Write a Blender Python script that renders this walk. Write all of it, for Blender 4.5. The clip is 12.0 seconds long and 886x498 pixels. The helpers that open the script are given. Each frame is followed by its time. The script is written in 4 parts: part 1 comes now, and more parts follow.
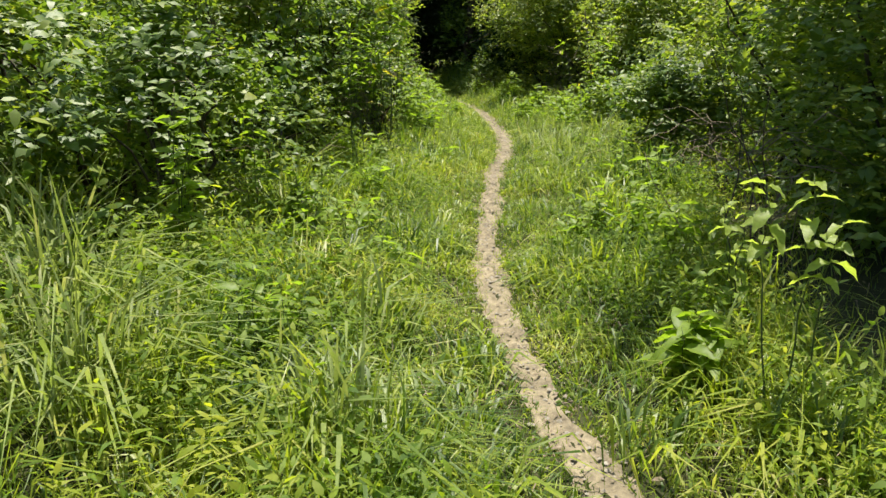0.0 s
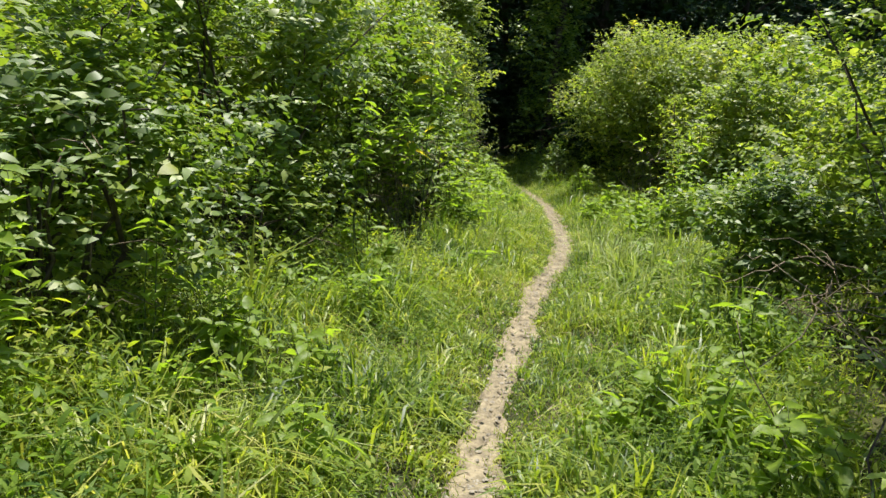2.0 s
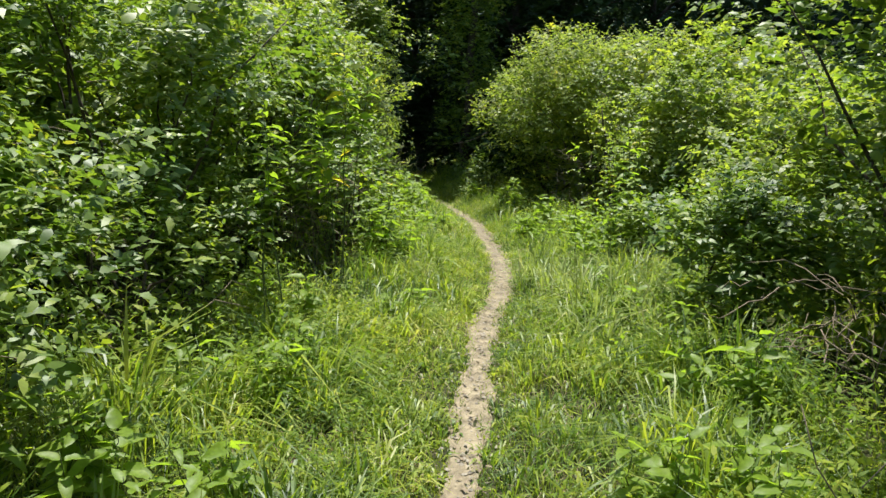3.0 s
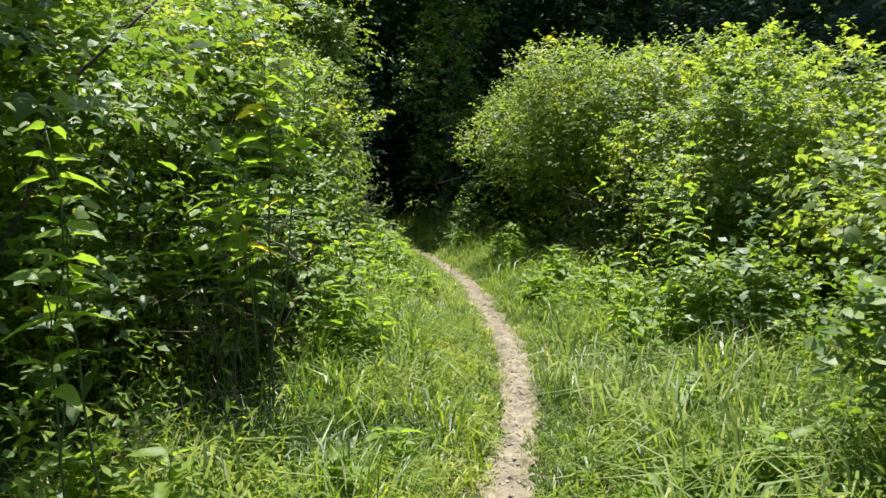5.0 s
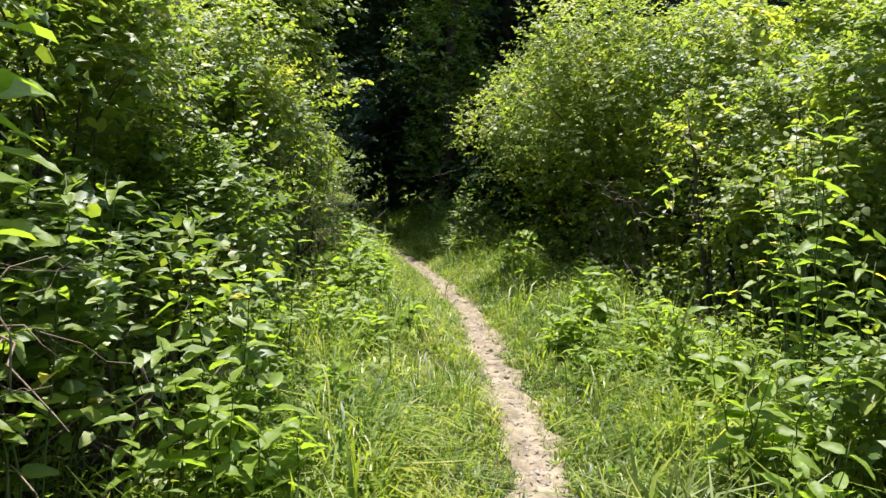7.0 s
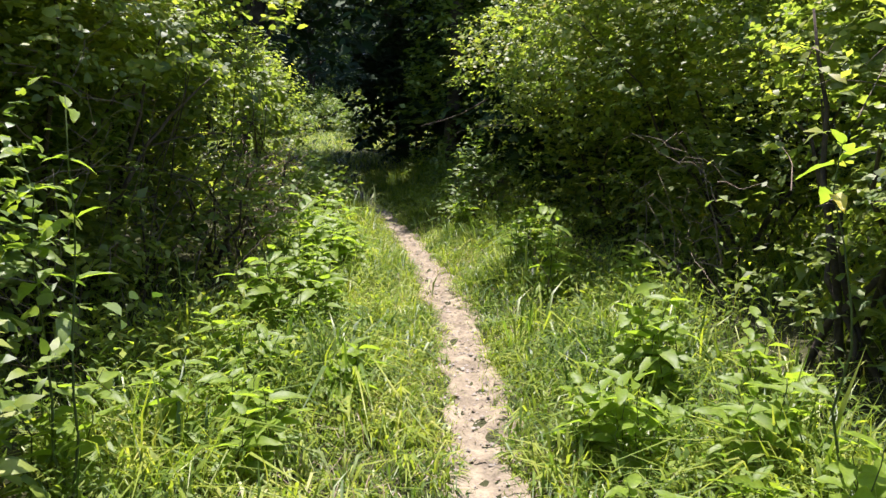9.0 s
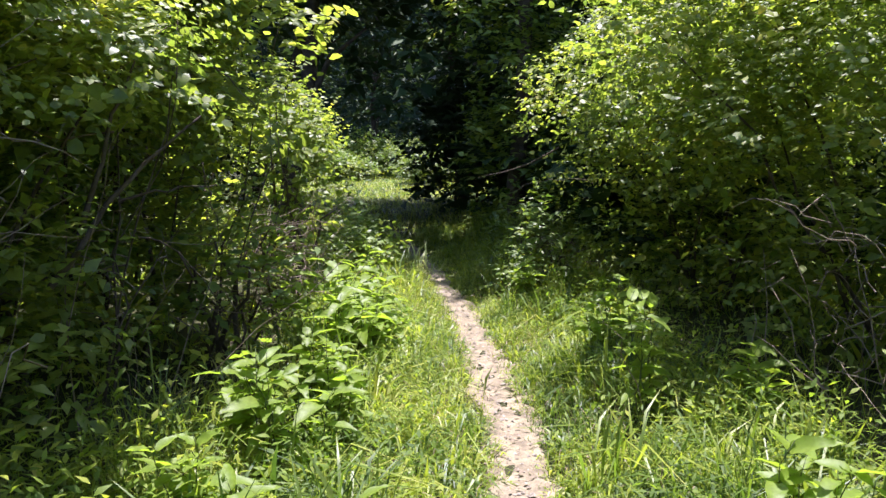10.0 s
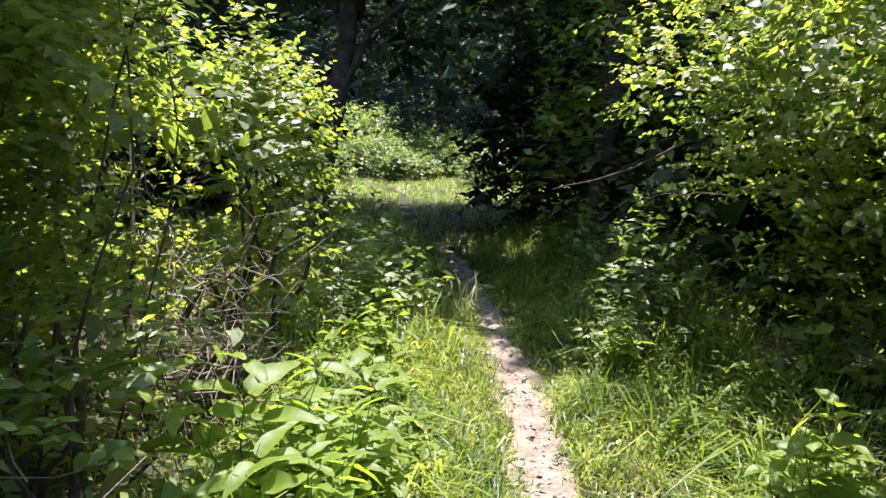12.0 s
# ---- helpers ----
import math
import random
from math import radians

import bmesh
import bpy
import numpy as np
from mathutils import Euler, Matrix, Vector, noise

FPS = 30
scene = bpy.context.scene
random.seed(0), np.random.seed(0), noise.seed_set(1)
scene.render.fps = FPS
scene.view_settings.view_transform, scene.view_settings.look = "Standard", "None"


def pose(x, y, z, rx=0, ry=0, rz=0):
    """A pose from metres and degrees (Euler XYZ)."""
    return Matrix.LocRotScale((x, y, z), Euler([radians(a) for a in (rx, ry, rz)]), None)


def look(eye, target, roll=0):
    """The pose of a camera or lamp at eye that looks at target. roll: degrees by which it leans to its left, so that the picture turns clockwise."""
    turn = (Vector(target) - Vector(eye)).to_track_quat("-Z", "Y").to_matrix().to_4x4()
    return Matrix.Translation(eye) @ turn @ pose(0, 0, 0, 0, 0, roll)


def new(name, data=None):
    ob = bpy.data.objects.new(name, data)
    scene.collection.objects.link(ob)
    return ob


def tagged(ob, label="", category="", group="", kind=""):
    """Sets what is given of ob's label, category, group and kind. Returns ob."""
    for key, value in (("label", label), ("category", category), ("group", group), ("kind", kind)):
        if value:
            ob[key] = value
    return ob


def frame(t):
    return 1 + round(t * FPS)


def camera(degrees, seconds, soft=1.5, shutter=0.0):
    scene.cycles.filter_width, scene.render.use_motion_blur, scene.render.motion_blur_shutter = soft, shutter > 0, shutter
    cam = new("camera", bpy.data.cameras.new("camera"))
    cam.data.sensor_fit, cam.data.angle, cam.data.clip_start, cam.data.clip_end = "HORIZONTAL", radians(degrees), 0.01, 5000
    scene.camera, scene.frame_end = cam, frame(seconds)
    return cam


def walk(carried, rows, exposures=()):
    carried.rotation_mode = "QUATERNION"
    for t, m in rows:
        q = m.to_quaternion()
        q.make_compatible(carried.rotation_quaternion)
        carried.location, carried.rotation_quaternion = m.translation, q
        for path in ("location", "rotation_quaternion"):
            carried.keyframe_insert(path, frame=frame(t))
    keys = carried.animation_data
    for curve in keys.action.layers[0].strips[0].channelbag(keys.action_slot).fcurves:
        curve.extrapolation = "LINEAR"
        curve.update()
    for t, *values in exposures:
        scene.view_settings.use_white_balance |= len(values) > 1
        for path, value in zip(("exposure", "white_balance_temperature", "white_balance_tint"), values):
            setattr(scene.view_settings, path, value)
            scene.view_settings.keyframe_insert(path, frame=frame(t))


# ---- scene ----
cam = camera(58.9, 12.0, soft=1.45)
METRES, EYE, TILT, LEAN, TURN = 14.0, 1.5, -15.4, 0.0, 0.0
ROWS = [
    (0.0, 0.0, 0.0, 0.0, 0.0, 0.0, -0.0),
    (0.5, 0.018, 0.0231, 0.0064, 0.94, 0.2, -2.33),
    (1.0, 0.0243, 0.0524, 0.0127, 2.05, 3.28, -4.66),
    (1.5, 0.0295, 0.087, 0.0204, 3.52, 5.8, -4.67),
    (2.0, 0.0273, 0.1195, 0.0313, 5.03, 5.42, -6.68),
    (2.5, 0.0201, 0.1502, 0.0419, -1.33, 5.91, -3.5),
    (3.0, 0.0162, 0.1838, 0.0518, -0.26, 6.72, -1.93),
    (5.0, 0.0122, 0.3552, 0.0959, -1.49, 9.59, -0.01),
    (5.5, 0.0135, 0.4001, 0.1089, -1.2, 9.09, 0.03),
    (6.0, 0.0185, 0.4456, 0.1204, -1.21, 9.79, 0.05),
    (6.5, 0.0191, 0.489, 0.1332, -1.2, 9.36, -0.57),
    (7.0, 0.0255, 0.5311, 0.1435, -1.21, 8.91, -0.38),
    (9.0, 0.0522, 0.6984, 0.1919, 0.96, 4.58, -0.17),
    (9.5, 0.0547, 0.7391, 0.2037, 4.35, 7.55, -1.85),
    (10.0, 0.0521, 0.7818, 0.2148, 5.22, 7.88, -2.35),
    (10.5, 0.0493, 0.8258, 0.2262, 7.99, 9.98, -4.02),
    (11.0, 0.0454, 0.8686, 0.2374, 8.6, 9.38, -4.25),
    (11.5, 0.0439, 0.9115, 0.2484, 9.38, 8.62, -4.34),
    (12.0, 0.0419, 0.9521, 0.26, 10.13, 7.44, -4.1),
]
walk(cam, [(t, pose(0, 0, EYE, TILT, LEAN, TURN) @ pose(METRES * x, METRES * y, METRES * z, 90 + pitch, roll, yaw)) for t, x, y, z, yaw, pitch, roll in ROWS],
     [(0.0, 0.9, 6750, 9), (3.0, 0.95, 6350, 9), (5.0, 1.04, 6050, 14), (7.0, 1.28, 6150, 21), (9.0, 1.34, 6100, 28), (10.5, 1.68, 5750, 34), (12.0, 1.72, 5750, 36)])

# ---------------------------------------------------------------- light
SUN_UP, SUN_AZ = 73.0, -4.0            # degrees above the horizon; degrees clockwise from +y
world = bpy.data.worlds.new("sky")
scene.world = world
world.use_nodes = True
wn, wl = world.node_tree.nodes, world.node_tree.links
sky = wn.new("ShaderNodeTexSky")
sky.sky_type, sky.sun_disc = "NISHITA", False
sky.sun_elevation, sky.sun_rotation = radians(SUN_UP), radians(SUN_AZ)
wl.new(sky.outputs[0], wn["Background"].inputs[0])
wn["Background"].inputs[1].default_value = 0.13
sun = new("sun", bpy.data.lights.new("sun", "SUN"))
sun.data.energy, sun.data.angle, sun.data.color = 5.0, radians(0.53), (1.0, 0.955, 0.87)
toward = Vector((math.sin(radians(SUN_AZ)) * math.cos(radians(SUN_UP)), math.cos(radians(SUN_AZ)) * math.cos(radians(SUN_UP)), math.sin(radians(SUN_UP))))
sun.matrix_world = look(toward * 80, (0, 0, 0))

# ---------------------------------------------------------------- materials


def nodes_of(name):
    mat = bpy.data.materials.new(name)
    mat.use_nodes = True
    t = mat.node_tree
    return mat, t.nodes, t.links, t.nodes["Principled BSDF"]


def ramp(n, stops):
    r = n.new("ShaderNodeValToRGB")
    els = r.color_ramp.elements
    while len(els) < len(stops):
        els.new(0.5)
    for e, (p, c) in zip(els, stops):
        e.position, e.color = p, (*c, 1)
    return r


def leaf_material(name, stops, through_light=0.45, rough=0.42, gloss=0.5, tint=(1.0, 1.0, 0.6), patch=1.3):
    """Thin leaf: gloss on the cuticle, light passing through the blade, colour that differs from leaf to leaf and from clump to clump."""
    mat, n, l, b = nodes_of(name)
    geo, tc = n.new("ShaderNodeNewGeometry"), n.new("ShaderNodeTexCoord")
    big, fine = n.new("ShaderNodeTexNoise"), n.new("ShaderNodeTexNoise")
    big.inputs["Scale"].default_value, fine.inputs["Scale"].default_value = patch, 45.0
    big.inputs["Detail"].default_value, fine.inputs["Detail"].default_value = 2.0, 3.0
    l.new(tc.outputs["Object"], big.inputs["Vector"])
    l.new(tc.outputs["Object"], fine.inputs["Vector"])
    mix = n.new("ShaderNodeMath")
    mix.operation = "MULTIPLY_ADD"
    mix.inputs[1].default_value = 0.55
    l.new(geo.outputs["Random Per Island"], mix.inputs[0])
    half = n.new("ShaderNodeMath")
    half.operation = "MULTIPLY_ADD"
    half.inputs[1].default_value, half.inputs[2].default_value = 1.35, -0.45
    l.new(big.outputs[0], half.inputs[0])
    l.new(half.outputs[0], mix.inputs[2])
    r = ramp(n, [(at, (red, green, blue * 1.15 + 0.003)) for at, (red, green, blue) in stops])
    l.new(mix.outputs[0], r.inputs[0])
    mottle = n.new("ShaderNodeHueSaturation")
    vary = n.new("ShaderNodeMapRange")
    vary.inputs["To Min"].default_value, vary.inputs["To Max"].default_value = 0.7, 1.3
    l.new(fine.outputs[0], vary.inputs["Value"])
    l.new(vary.outputs[0], mottle.inputs["Value"])
    l.new(r.outputs[0], mottle.inputs["Color"])
    l.new(mottle.outputs[0], b.inputs["Base Color"])
    b.inputs["Roughness"].default_value = rough
    b.inputs["Specular IOR Level"].default_value = gloss * 1.3
    tr = n.new("ShaderNodeBsdfTranslucent")
    tcol = n.new("ShaderNodeMix")
    tcol.data_type, tcol.blend_type = "RGBA", "MULTIPLY"
    tcol.inputs[0].default_value = 1.0
    l.new(mottle.outputs[0], tcol.inputs[6])
    tcol.inputs[7].default_value = (*[2.6 * v for v in tint], 1)
    l.new(tcol.outputs[2], tr.inputs[0])
    ms = n.new("ShaderNodeMixShader")
    ms.inputs[0].default_value = through_light
    l.new(b.outputs[0], ms.inputs[1])
    l.new(tr.outputs[0], ms.inputs[2])
    l.new(ms.outputs[0], n["Material Output"].inputs[0])
    return mat


def rough_material(name, stops, scale=8.0, rough=0.9, bump=0.4, fine=60.0):
    mat, n, l, b = nodes_of(name)
    tc = n.new("ShaderNodeTexCoord")
    a, f = n.new("ShaderNodeTexNoise"), n.new("ShaderNodeTexNoise")
    a.inputs["Scale"].default_value, f.inputs["Scale"].default_value = scale, fine
    a.inputs["Detail"].default_value, f.inputs["Detail"].default_value = 5.0, 4.0
    add = n.new("ShaderNodeMath")
    add.operation = "MULTIPLY_ADD"
    add.inputs[1].default_value = 0.45
    l.new(tc.outputs["Object"], a.inputs["Vector"])
    l.new(tc.outputs["Object"], f.inputs["Vector"])
    l.new(f.outputs[0], add.inputs[0])
    half = n.new("ShaderNodeMath")
    half.operation = "MULTIPLY_ADD"
    half.inputs[1].default_value, half.inputs[2].default_value = 1.1, -0.27
    l.new(a.outputs[0], half.inputs[0])
    l.new(half.outputs[0], add.inputs[2])
    r = ramp(n, stops)
    l.new(add.outputs[0], r.inputs[0])
    l.new(r.outputs[0], b.inputs["Base Color"])
    bp = n.new("ShaderNodeBump")
    bp.inputs["Strength"].default_value, bp.inputs["Distance"].default_value = bump, 0.02
    l.new(add.outputs[0], bp.inputs["Height"])
    l.new(bp.outputs[0], b.inputs["Normal"])
    b.inputs["Roughness"].default_value = rough
    b.inputs["Specular IOR Level"].default_value = 0.2
    return mat


M_GRASS = leaf_material("grass_blade", [(0.0, (0.025, 0.055, 0.006)), (0.35, (0.08, 0.135, 0.012)), (0.72, (0.225, 0.27, 0.022)), (1.0, (0.34, 0.32, 0.08))], 0.36, 0.46, 0.36, (0.97, 1.0, 0.5), patch=1.6)
M_COVER = leaf_material("ground_cover_leaf", [(0.0, (0.035, 0.08, 0.007)), (0.5, (0.13, 0.195, 0.013)), (1.0, (0.27, 0.29, 0.022))], 0.42, 0.6, 0.2, (0.97, 1.0, 0.5))
M_LEAF = leaf_material("shrub_leaf", [(0.0, (0.045, 0.09, 0.01)), (0.5, (0.115, 0.175, 0.016)), (0.85, (0.2, 0.24, 0.02)), (1.0, (0.26, 0.25, 0.025))], 0.34, 0.5, 0.34, (0.97, 1.0, 0.5))
M_VINE = leaf_material("vine_leaf", [(0.0, (0.055, 0.1, 0.014)), (0.5, (0.145, 0.19, 0.024)), (0.85, (0.23, 0.26, 0.032)), (1.0, (0.33, 0.29, 0.03))], 0.45, 0.52, 0.38, (0.97, 1.0, 0.5))
# woodland leaves: the crowns' self-shade is put into this near-black green
M_TREE_SHADED = leaf_material("shaded_tree_leaf", [(0.0, (0.016, 0.036, 0.01)), (0.6, (0.032, 0.062, 0.013)), (1.0, (0.055, 0.085, 0.016))], 0.12, 0.62, 0.1)
M_HERB = leaf_material("broad_leaf", [(0.0, (0.085, 0.145, 0.012)), (0.5, (0.145, 0.215, 0.016)), (1.0, (0.24, 0.28, 0.022))], 0.45, 0.5, 0.25, (0.97, 1.0, 0.5), patch=4.0)
M_PALE = leaf_material("pale_leaf", [(0.0, (0.16, 0.23, 0.03)), (1.0, (0.27, 0.32, 0.05))], 0.45, 0.5, 0.3, patch=4.0)
M_YELLOW = leaf_material("yellowed_leaf", [(0.0, (0.38, 0.33, 0.02)), (1.0, (0.5, 0.4, 0.03))], 0.45, 0.45)
M_GRAPE = leaf_material("yellow_green_vine_leaf", [(0.0, (0.19, 0.23, 0.02)), (0.6, (0.27, 0.29, 0.024)), (1.0, (0.42, 0.36, 0.03))], 0.45, 0.5, 0.3, (1.0, 0.98, 0.5), patch=3.0)
M_STRAW = leaf_material("dry_stalk", [(0.0, (0.12, 0.085, 0.045)), (0.6, (0.26, 0.2, 0.11)), (1.0, (0.4, 0.34, 0.22))], 0.15, 0.7, 0.3, (1, 0.9, 0.7))
M_REED = leaf_material("pale_grass_blade", [(0.0, (0.11, 0.155, 0.03)), (0.6, (0.2, 0.245, 0.06)), (1.0, (0.33, 0.32, 0.12))], 0.3, 0.52, 0.22, patch=5.0)
M_STEM = rough_material("green_stem", [(0.2, (0.05, 0.075, 0.02)), (0.8, (0.11, 0.14, 0.045))], 20, 0.6, 0.2)
M_BARK = rough_material("bark", [(0.2, (0.035, 0.028, 0.02)), (0.6, (0.09, 0.07, 0.05)), (0.9, (0.16, 0.14, 0.11))], 9, 0.92, 0.8)
M_TWIG = rough_material("dead_wood", [(0.2, (0.1, 0.075, 0.05)), (0.7, (0.24, 0.19, 0.13)), (1.0, (0.36, 0.31, 0.25))], 14, 0.85, 0.4)
M_SOIL = rough_material("thatch_and_soil", [(0.15, (0.016, 0.016, 0.007)), (0.5, (0.034, 0.038, 0.012)), (0.85, (0.066, 0.064, 0.026))], 5, 0.95, 0.8, 40)
M_DIRT = rough_material("trodden_dirt", [(0.12, (0.06, 0.048, 0.03)), (0.38, (0.16, 0.132, 0.086)), (0.62, (0.255, 0.212, 0.135)), (0.95, (0.355, 0.302, 0.208))], 9, 0.95, 1.0, 48)
M_STONE = rough_material("pebble", [(0.2, (0.1, 0.085, 0.062)), (0.55, (0.24, 0.21, 0.16)), (0.9, (0.34, 0.31, 0.25))], 30, 0.8, 0.3)
# the gloom inside the far woods is painted into this near-black mottle
M_WOODS_SHADED = rough_material("shaded_distant_woods", [(0.2, (0.006, 0.012, 0.006)), (0.6, (0.016, 0.03, 0.012)), (0.9, (0.035, 0.055, 0.02))], 0.5, 0.95, 1.0, 3.0)

# ---------------------------------------------------------------- mesh tools


def mesh_from(name, verts, tris):
    verts, tris = np.asarray(verts, np.float32).reshape(-1, 3), np.asarray(tris, np.int32).reshape(-1, 3)
    me = bpy.data.meshes.new(name)
    me.vertices.add(len(verts))
    me.vertices.foreach_set("co", verts.ravel())
    me.loops.add(tris.size)
    me.loops.foreach_set("vertex_index", tris.ravel())
    me.polygons.add(len(tris))
    me.polygons.foreach_set("loop_start", np.arange(0, tris.size, 3, dtype=np.int32))
    me.update(calc_edges=True)
    return me


def part(name, me, material, parent=None, label="", kind="", at=None):
    ob = new(name, me)
    if not me.materials:
        me.materials.append(material)
    if parent is not None:
        ob.parent = parent
    if at is not None:
        ob.matrix_basis = at
    return tagged(ob, label, "", "", kind)


def unit(v):
    return v / np.maximum(np.linalg.norm(v, axis=-1, keepdims=True), 1e-9)


LEAF6 = np.array([[0, 2, 1], [1, 2, 4], [1, 4, 3], [3, 4, 5]])
KITE4 = np.array([[0, 2, 1], [1, 2, 3]])


def leaf_set(rng, p, d, up, length, width, full=True):
    """Leaves from their foot p along d with the upper side towards up; tips droop, blades fold a little."""
    n = len(p)
    d = unit(d)
    side = unit(np.cross(d, up))
    nor = np.cross(side, d)
    L, W = length[:, None], width[:, None] * 0.5
    fold, droop = rng.uniform(0.0, 0.35, (n, 1)), rng.uniform(0.05, 0.35, (n, 1))
    if not full:
        mid = p + d * L * 0.42 + nor * W * fold
        v = np.stack([p, mid + side * W, mid - side * W, p + d * L - nor * L * droop], 1)
        return v.reshape(-1, 3), (KITE4[None] + 4 * np.arange(n)[:, None, None]).reshape(-1, 3)
    a, b = p + d * L * 0.28 + nor * W * fold, p + d * L * 0.66 + nor * (W * fold * 0.8 - L * droop * 0.35)
    v = np.stack([p, a + side * W, a - side * W, b + side * W * 0.8, b - side * W * 0.8, p + d * L - nor * L * droop], 1)
    return v.reshape(-1, 3), (LEAF6[None] + 6 * np.arange(n)[:, None, None]).reshape(-1, 3)


def spray_cloud(rng, blobs, twigs, per, twig_len, leaf_len, slim=0.45, full=True, low=0.1, inner=0.7, lift=0.5, gaps=-9.0, hole=0.0, face=0.35):
    """Leafy twigs over the outside of rounded masses. blobs: (x, y, z, rx, ry, rz). Twigs are shared out by each mass's surface."""
    B = np.array(blobs, float)
    weight = (B[:, 3] * B[:, 4] * B[:, 5]) ** (2 / 3)
    pick = rng.choice(len(B), twigs, p=weight / weight.sum())
    u = unit(rng.normal(size=(twigs, 3)))
    u[:, 2] = np.where((u[:, 2] < -0.25) & (rng.random(twigs) < 0.6), -u[:, 2], u[:, 2])
    ph = pick * 1.7
    lump = 1 + 0.2 * np.sin(5 * u[:, 0] + ph) * np.sin(6 * u[:, 1] + 2 * ph) + 0.11 * np.sin(11 * u[:, 2] + 7 * u[:, 0] + ph) + 0.05 * np.sin(17 * u[:, 1] - 13 * u[:, 2])
    rad = inner + (1.0 - inner) * rng.random(twigs) ** 0.5
    rad = np.where(rng.random(twigs) < 0.18, rad + rng.uniform(0.02, 0.24, twigs), rad)
    foot = B[pick, :3] + u * B[pick, 3:] * (rad * lump)[:, None]
    hollow = np.sin(5.2 * foot[:, 0] + 1.7 * foot[:, 1] + hole) + np.sin(4.9 * foot[:, 1] - 2.1 * foot[:, 2] + 2 * hole) + np.sin(5.6 * foot[:, 2] + 1.9 * foot[:, 0] - hole)
    keep = (foot[:, 2] > low) & (hollow + rng.normal(0, 0.35, twigs) > gaps)
    foot, u = foot[keep], u[keep]
    m = len(foot)
    out = unit(u * 0.7 + np.array([0, 0, lift]) + rng.normal(0, 0.38, (m, 3)))
    tl = twig_len * rng.uniform(0.5, 1.35, m)
    s = np.linspace(0.08, 1.0, per)[None, :] + rng.normal(0, 0.03, (m, per))
    pos = foot[:, None] + out[:, None] * (tl[:, None] * s)[..., None]
    pos[..., 2] -= (tl[:, None] * 0.3 * s ** 2)
    hor = unit(np.cross(out, [0, 0, 1.0]) + 1e-4)
    alt = np.where(np.arange(per) % 2 == 0, 1.0, -1.0)[None, :, None]
    dirs = out[:, None] * 0.55 + hor[:, None] * alt * 0.9 + rng.normal(0, 0.3, (m, per, 3)) + np.array([0, 0, -0.15])
    ups = np.array([0, 0, 1.0]) + face * u[:, None] + rng.normal(0, 0.33, (m, per, 3))
    n = m * per
    L = leaf_len * rng.uniform(0.55, 1.3, n) * (1.1 - 0.35 * np.tile(np.linspace(0, 1, per), m))
    W = L * slim * rng.uniform(0.8, 1.2, n)
    return leaf_set(rng, pos.reshape(-1, 3), dirs.reshape(-1, 3), ups.reshape(-1, 3), L, W, full)


def tube(points, radii, sides=6):
    """A tapering, bending stalk through points."""
    P = np.asarray(points, float)
    n = len(P)
    T = unit(np.gradient(P, axis=0))
    ref = np.array([0.31, 0.87, 0.12])
    A = unit(np.cross(T, ref))
    Bv = np.cross(T, A)
    ang = np.arange(sides) * 2 * np.pi / sides
    v = P[:, None] + np.asarray(radii)[:, None, None] * (A[:, None] * np.cos(ang)[None, :, None] + Bv[:, None] * np.sin(ang)[None, :, None])
    tris = []
    for i in range(n - 1):
        for k in range(sides):
            a, b = i * sides + k, i * sides + (k + 1) % sides
            tris += [(a, b, b + sides), (a, b + sides, a + sides)]
    v = np.concatenate([v.reshape(-1, 3), P[-1:]])
    last = (n - 1) * sides
    tris += [(last + k, last + (k + 1) % sides, n * sides) for k in range(sides)]
    return v, np.array(tris)


def joined(pieces):
    vs, ts, o = [], [], 0
    for v, t in pieces:
        vs.append(v)
        ts.append(np.asarray(t) + o)
        o += len(v)
    return np.concatenate(vs), np.concatenate(ts)


def bow(rng, a, b, sag, n=7, wob=0.03):
    """Points of a stalk from a to b that arches by sag."""
    a, b = np.array(a, float), np.array(b, float)
    s = np.linspace(0, 1, n)[:, None]
    p = a + (b - a) * s + np.array([0, 0, 1.0]) * sag * 4 * s * (1 - s)
    w = rng.normal(0, wob, (n, 3))
    w[0] = 0
    return p + w


# ---------------------------------------------------------------- ground and trail
TRAIL = [(-4, 1.7), (0, 1.1), (1.7, 0.74), (2.4, 0.56), (2.8, 0.45), (3.4, 0.38), (4.1, 0.31), (5.0, 0.30), (5.6, 0.32), (6.4, 0.39), (7.0, 0.43), (7.75, 0.50), (8.85, 0.59), (9.4, 0.69),
         (10.0, 0.80), (10.7, 0.86), (11.4, 0.89), (12.4, 0.87), (13.6, 0.83), (14.6, 0.79), (15.5, 0.70), (16.3, 0.57), (17.0, 0.46), (17.7, 0.36), (18.5, 0.19), (19.3, 0.01),
         (20.4, -0.26), (22.0, -0.66), (23.1, -0.94), (26.0, -2.0), (28.8, -2.97), (34.0, -4.3), (38.0, -6.0)]
TY, TX = np.array([a for a, _ in TRAIL]), np.array([b for _, b in TRAIL])


def trail_x(y):
    return np.interp(y, TY, TX)


def trail_half(y):
    return np.interp(y, [0, 3, 8, 11, 16, 18.5, 20, 23, 24.5, 40], [0.066, 0.066, 0.066, 0.09, 0.115, 0.105, 0.075, 0.06, 0.03, 0.03]) + 0.01 * np.sin(6.1 * y) * np.sin(2.3 * y + 1) + 0.006 * np.sin(19 * y)


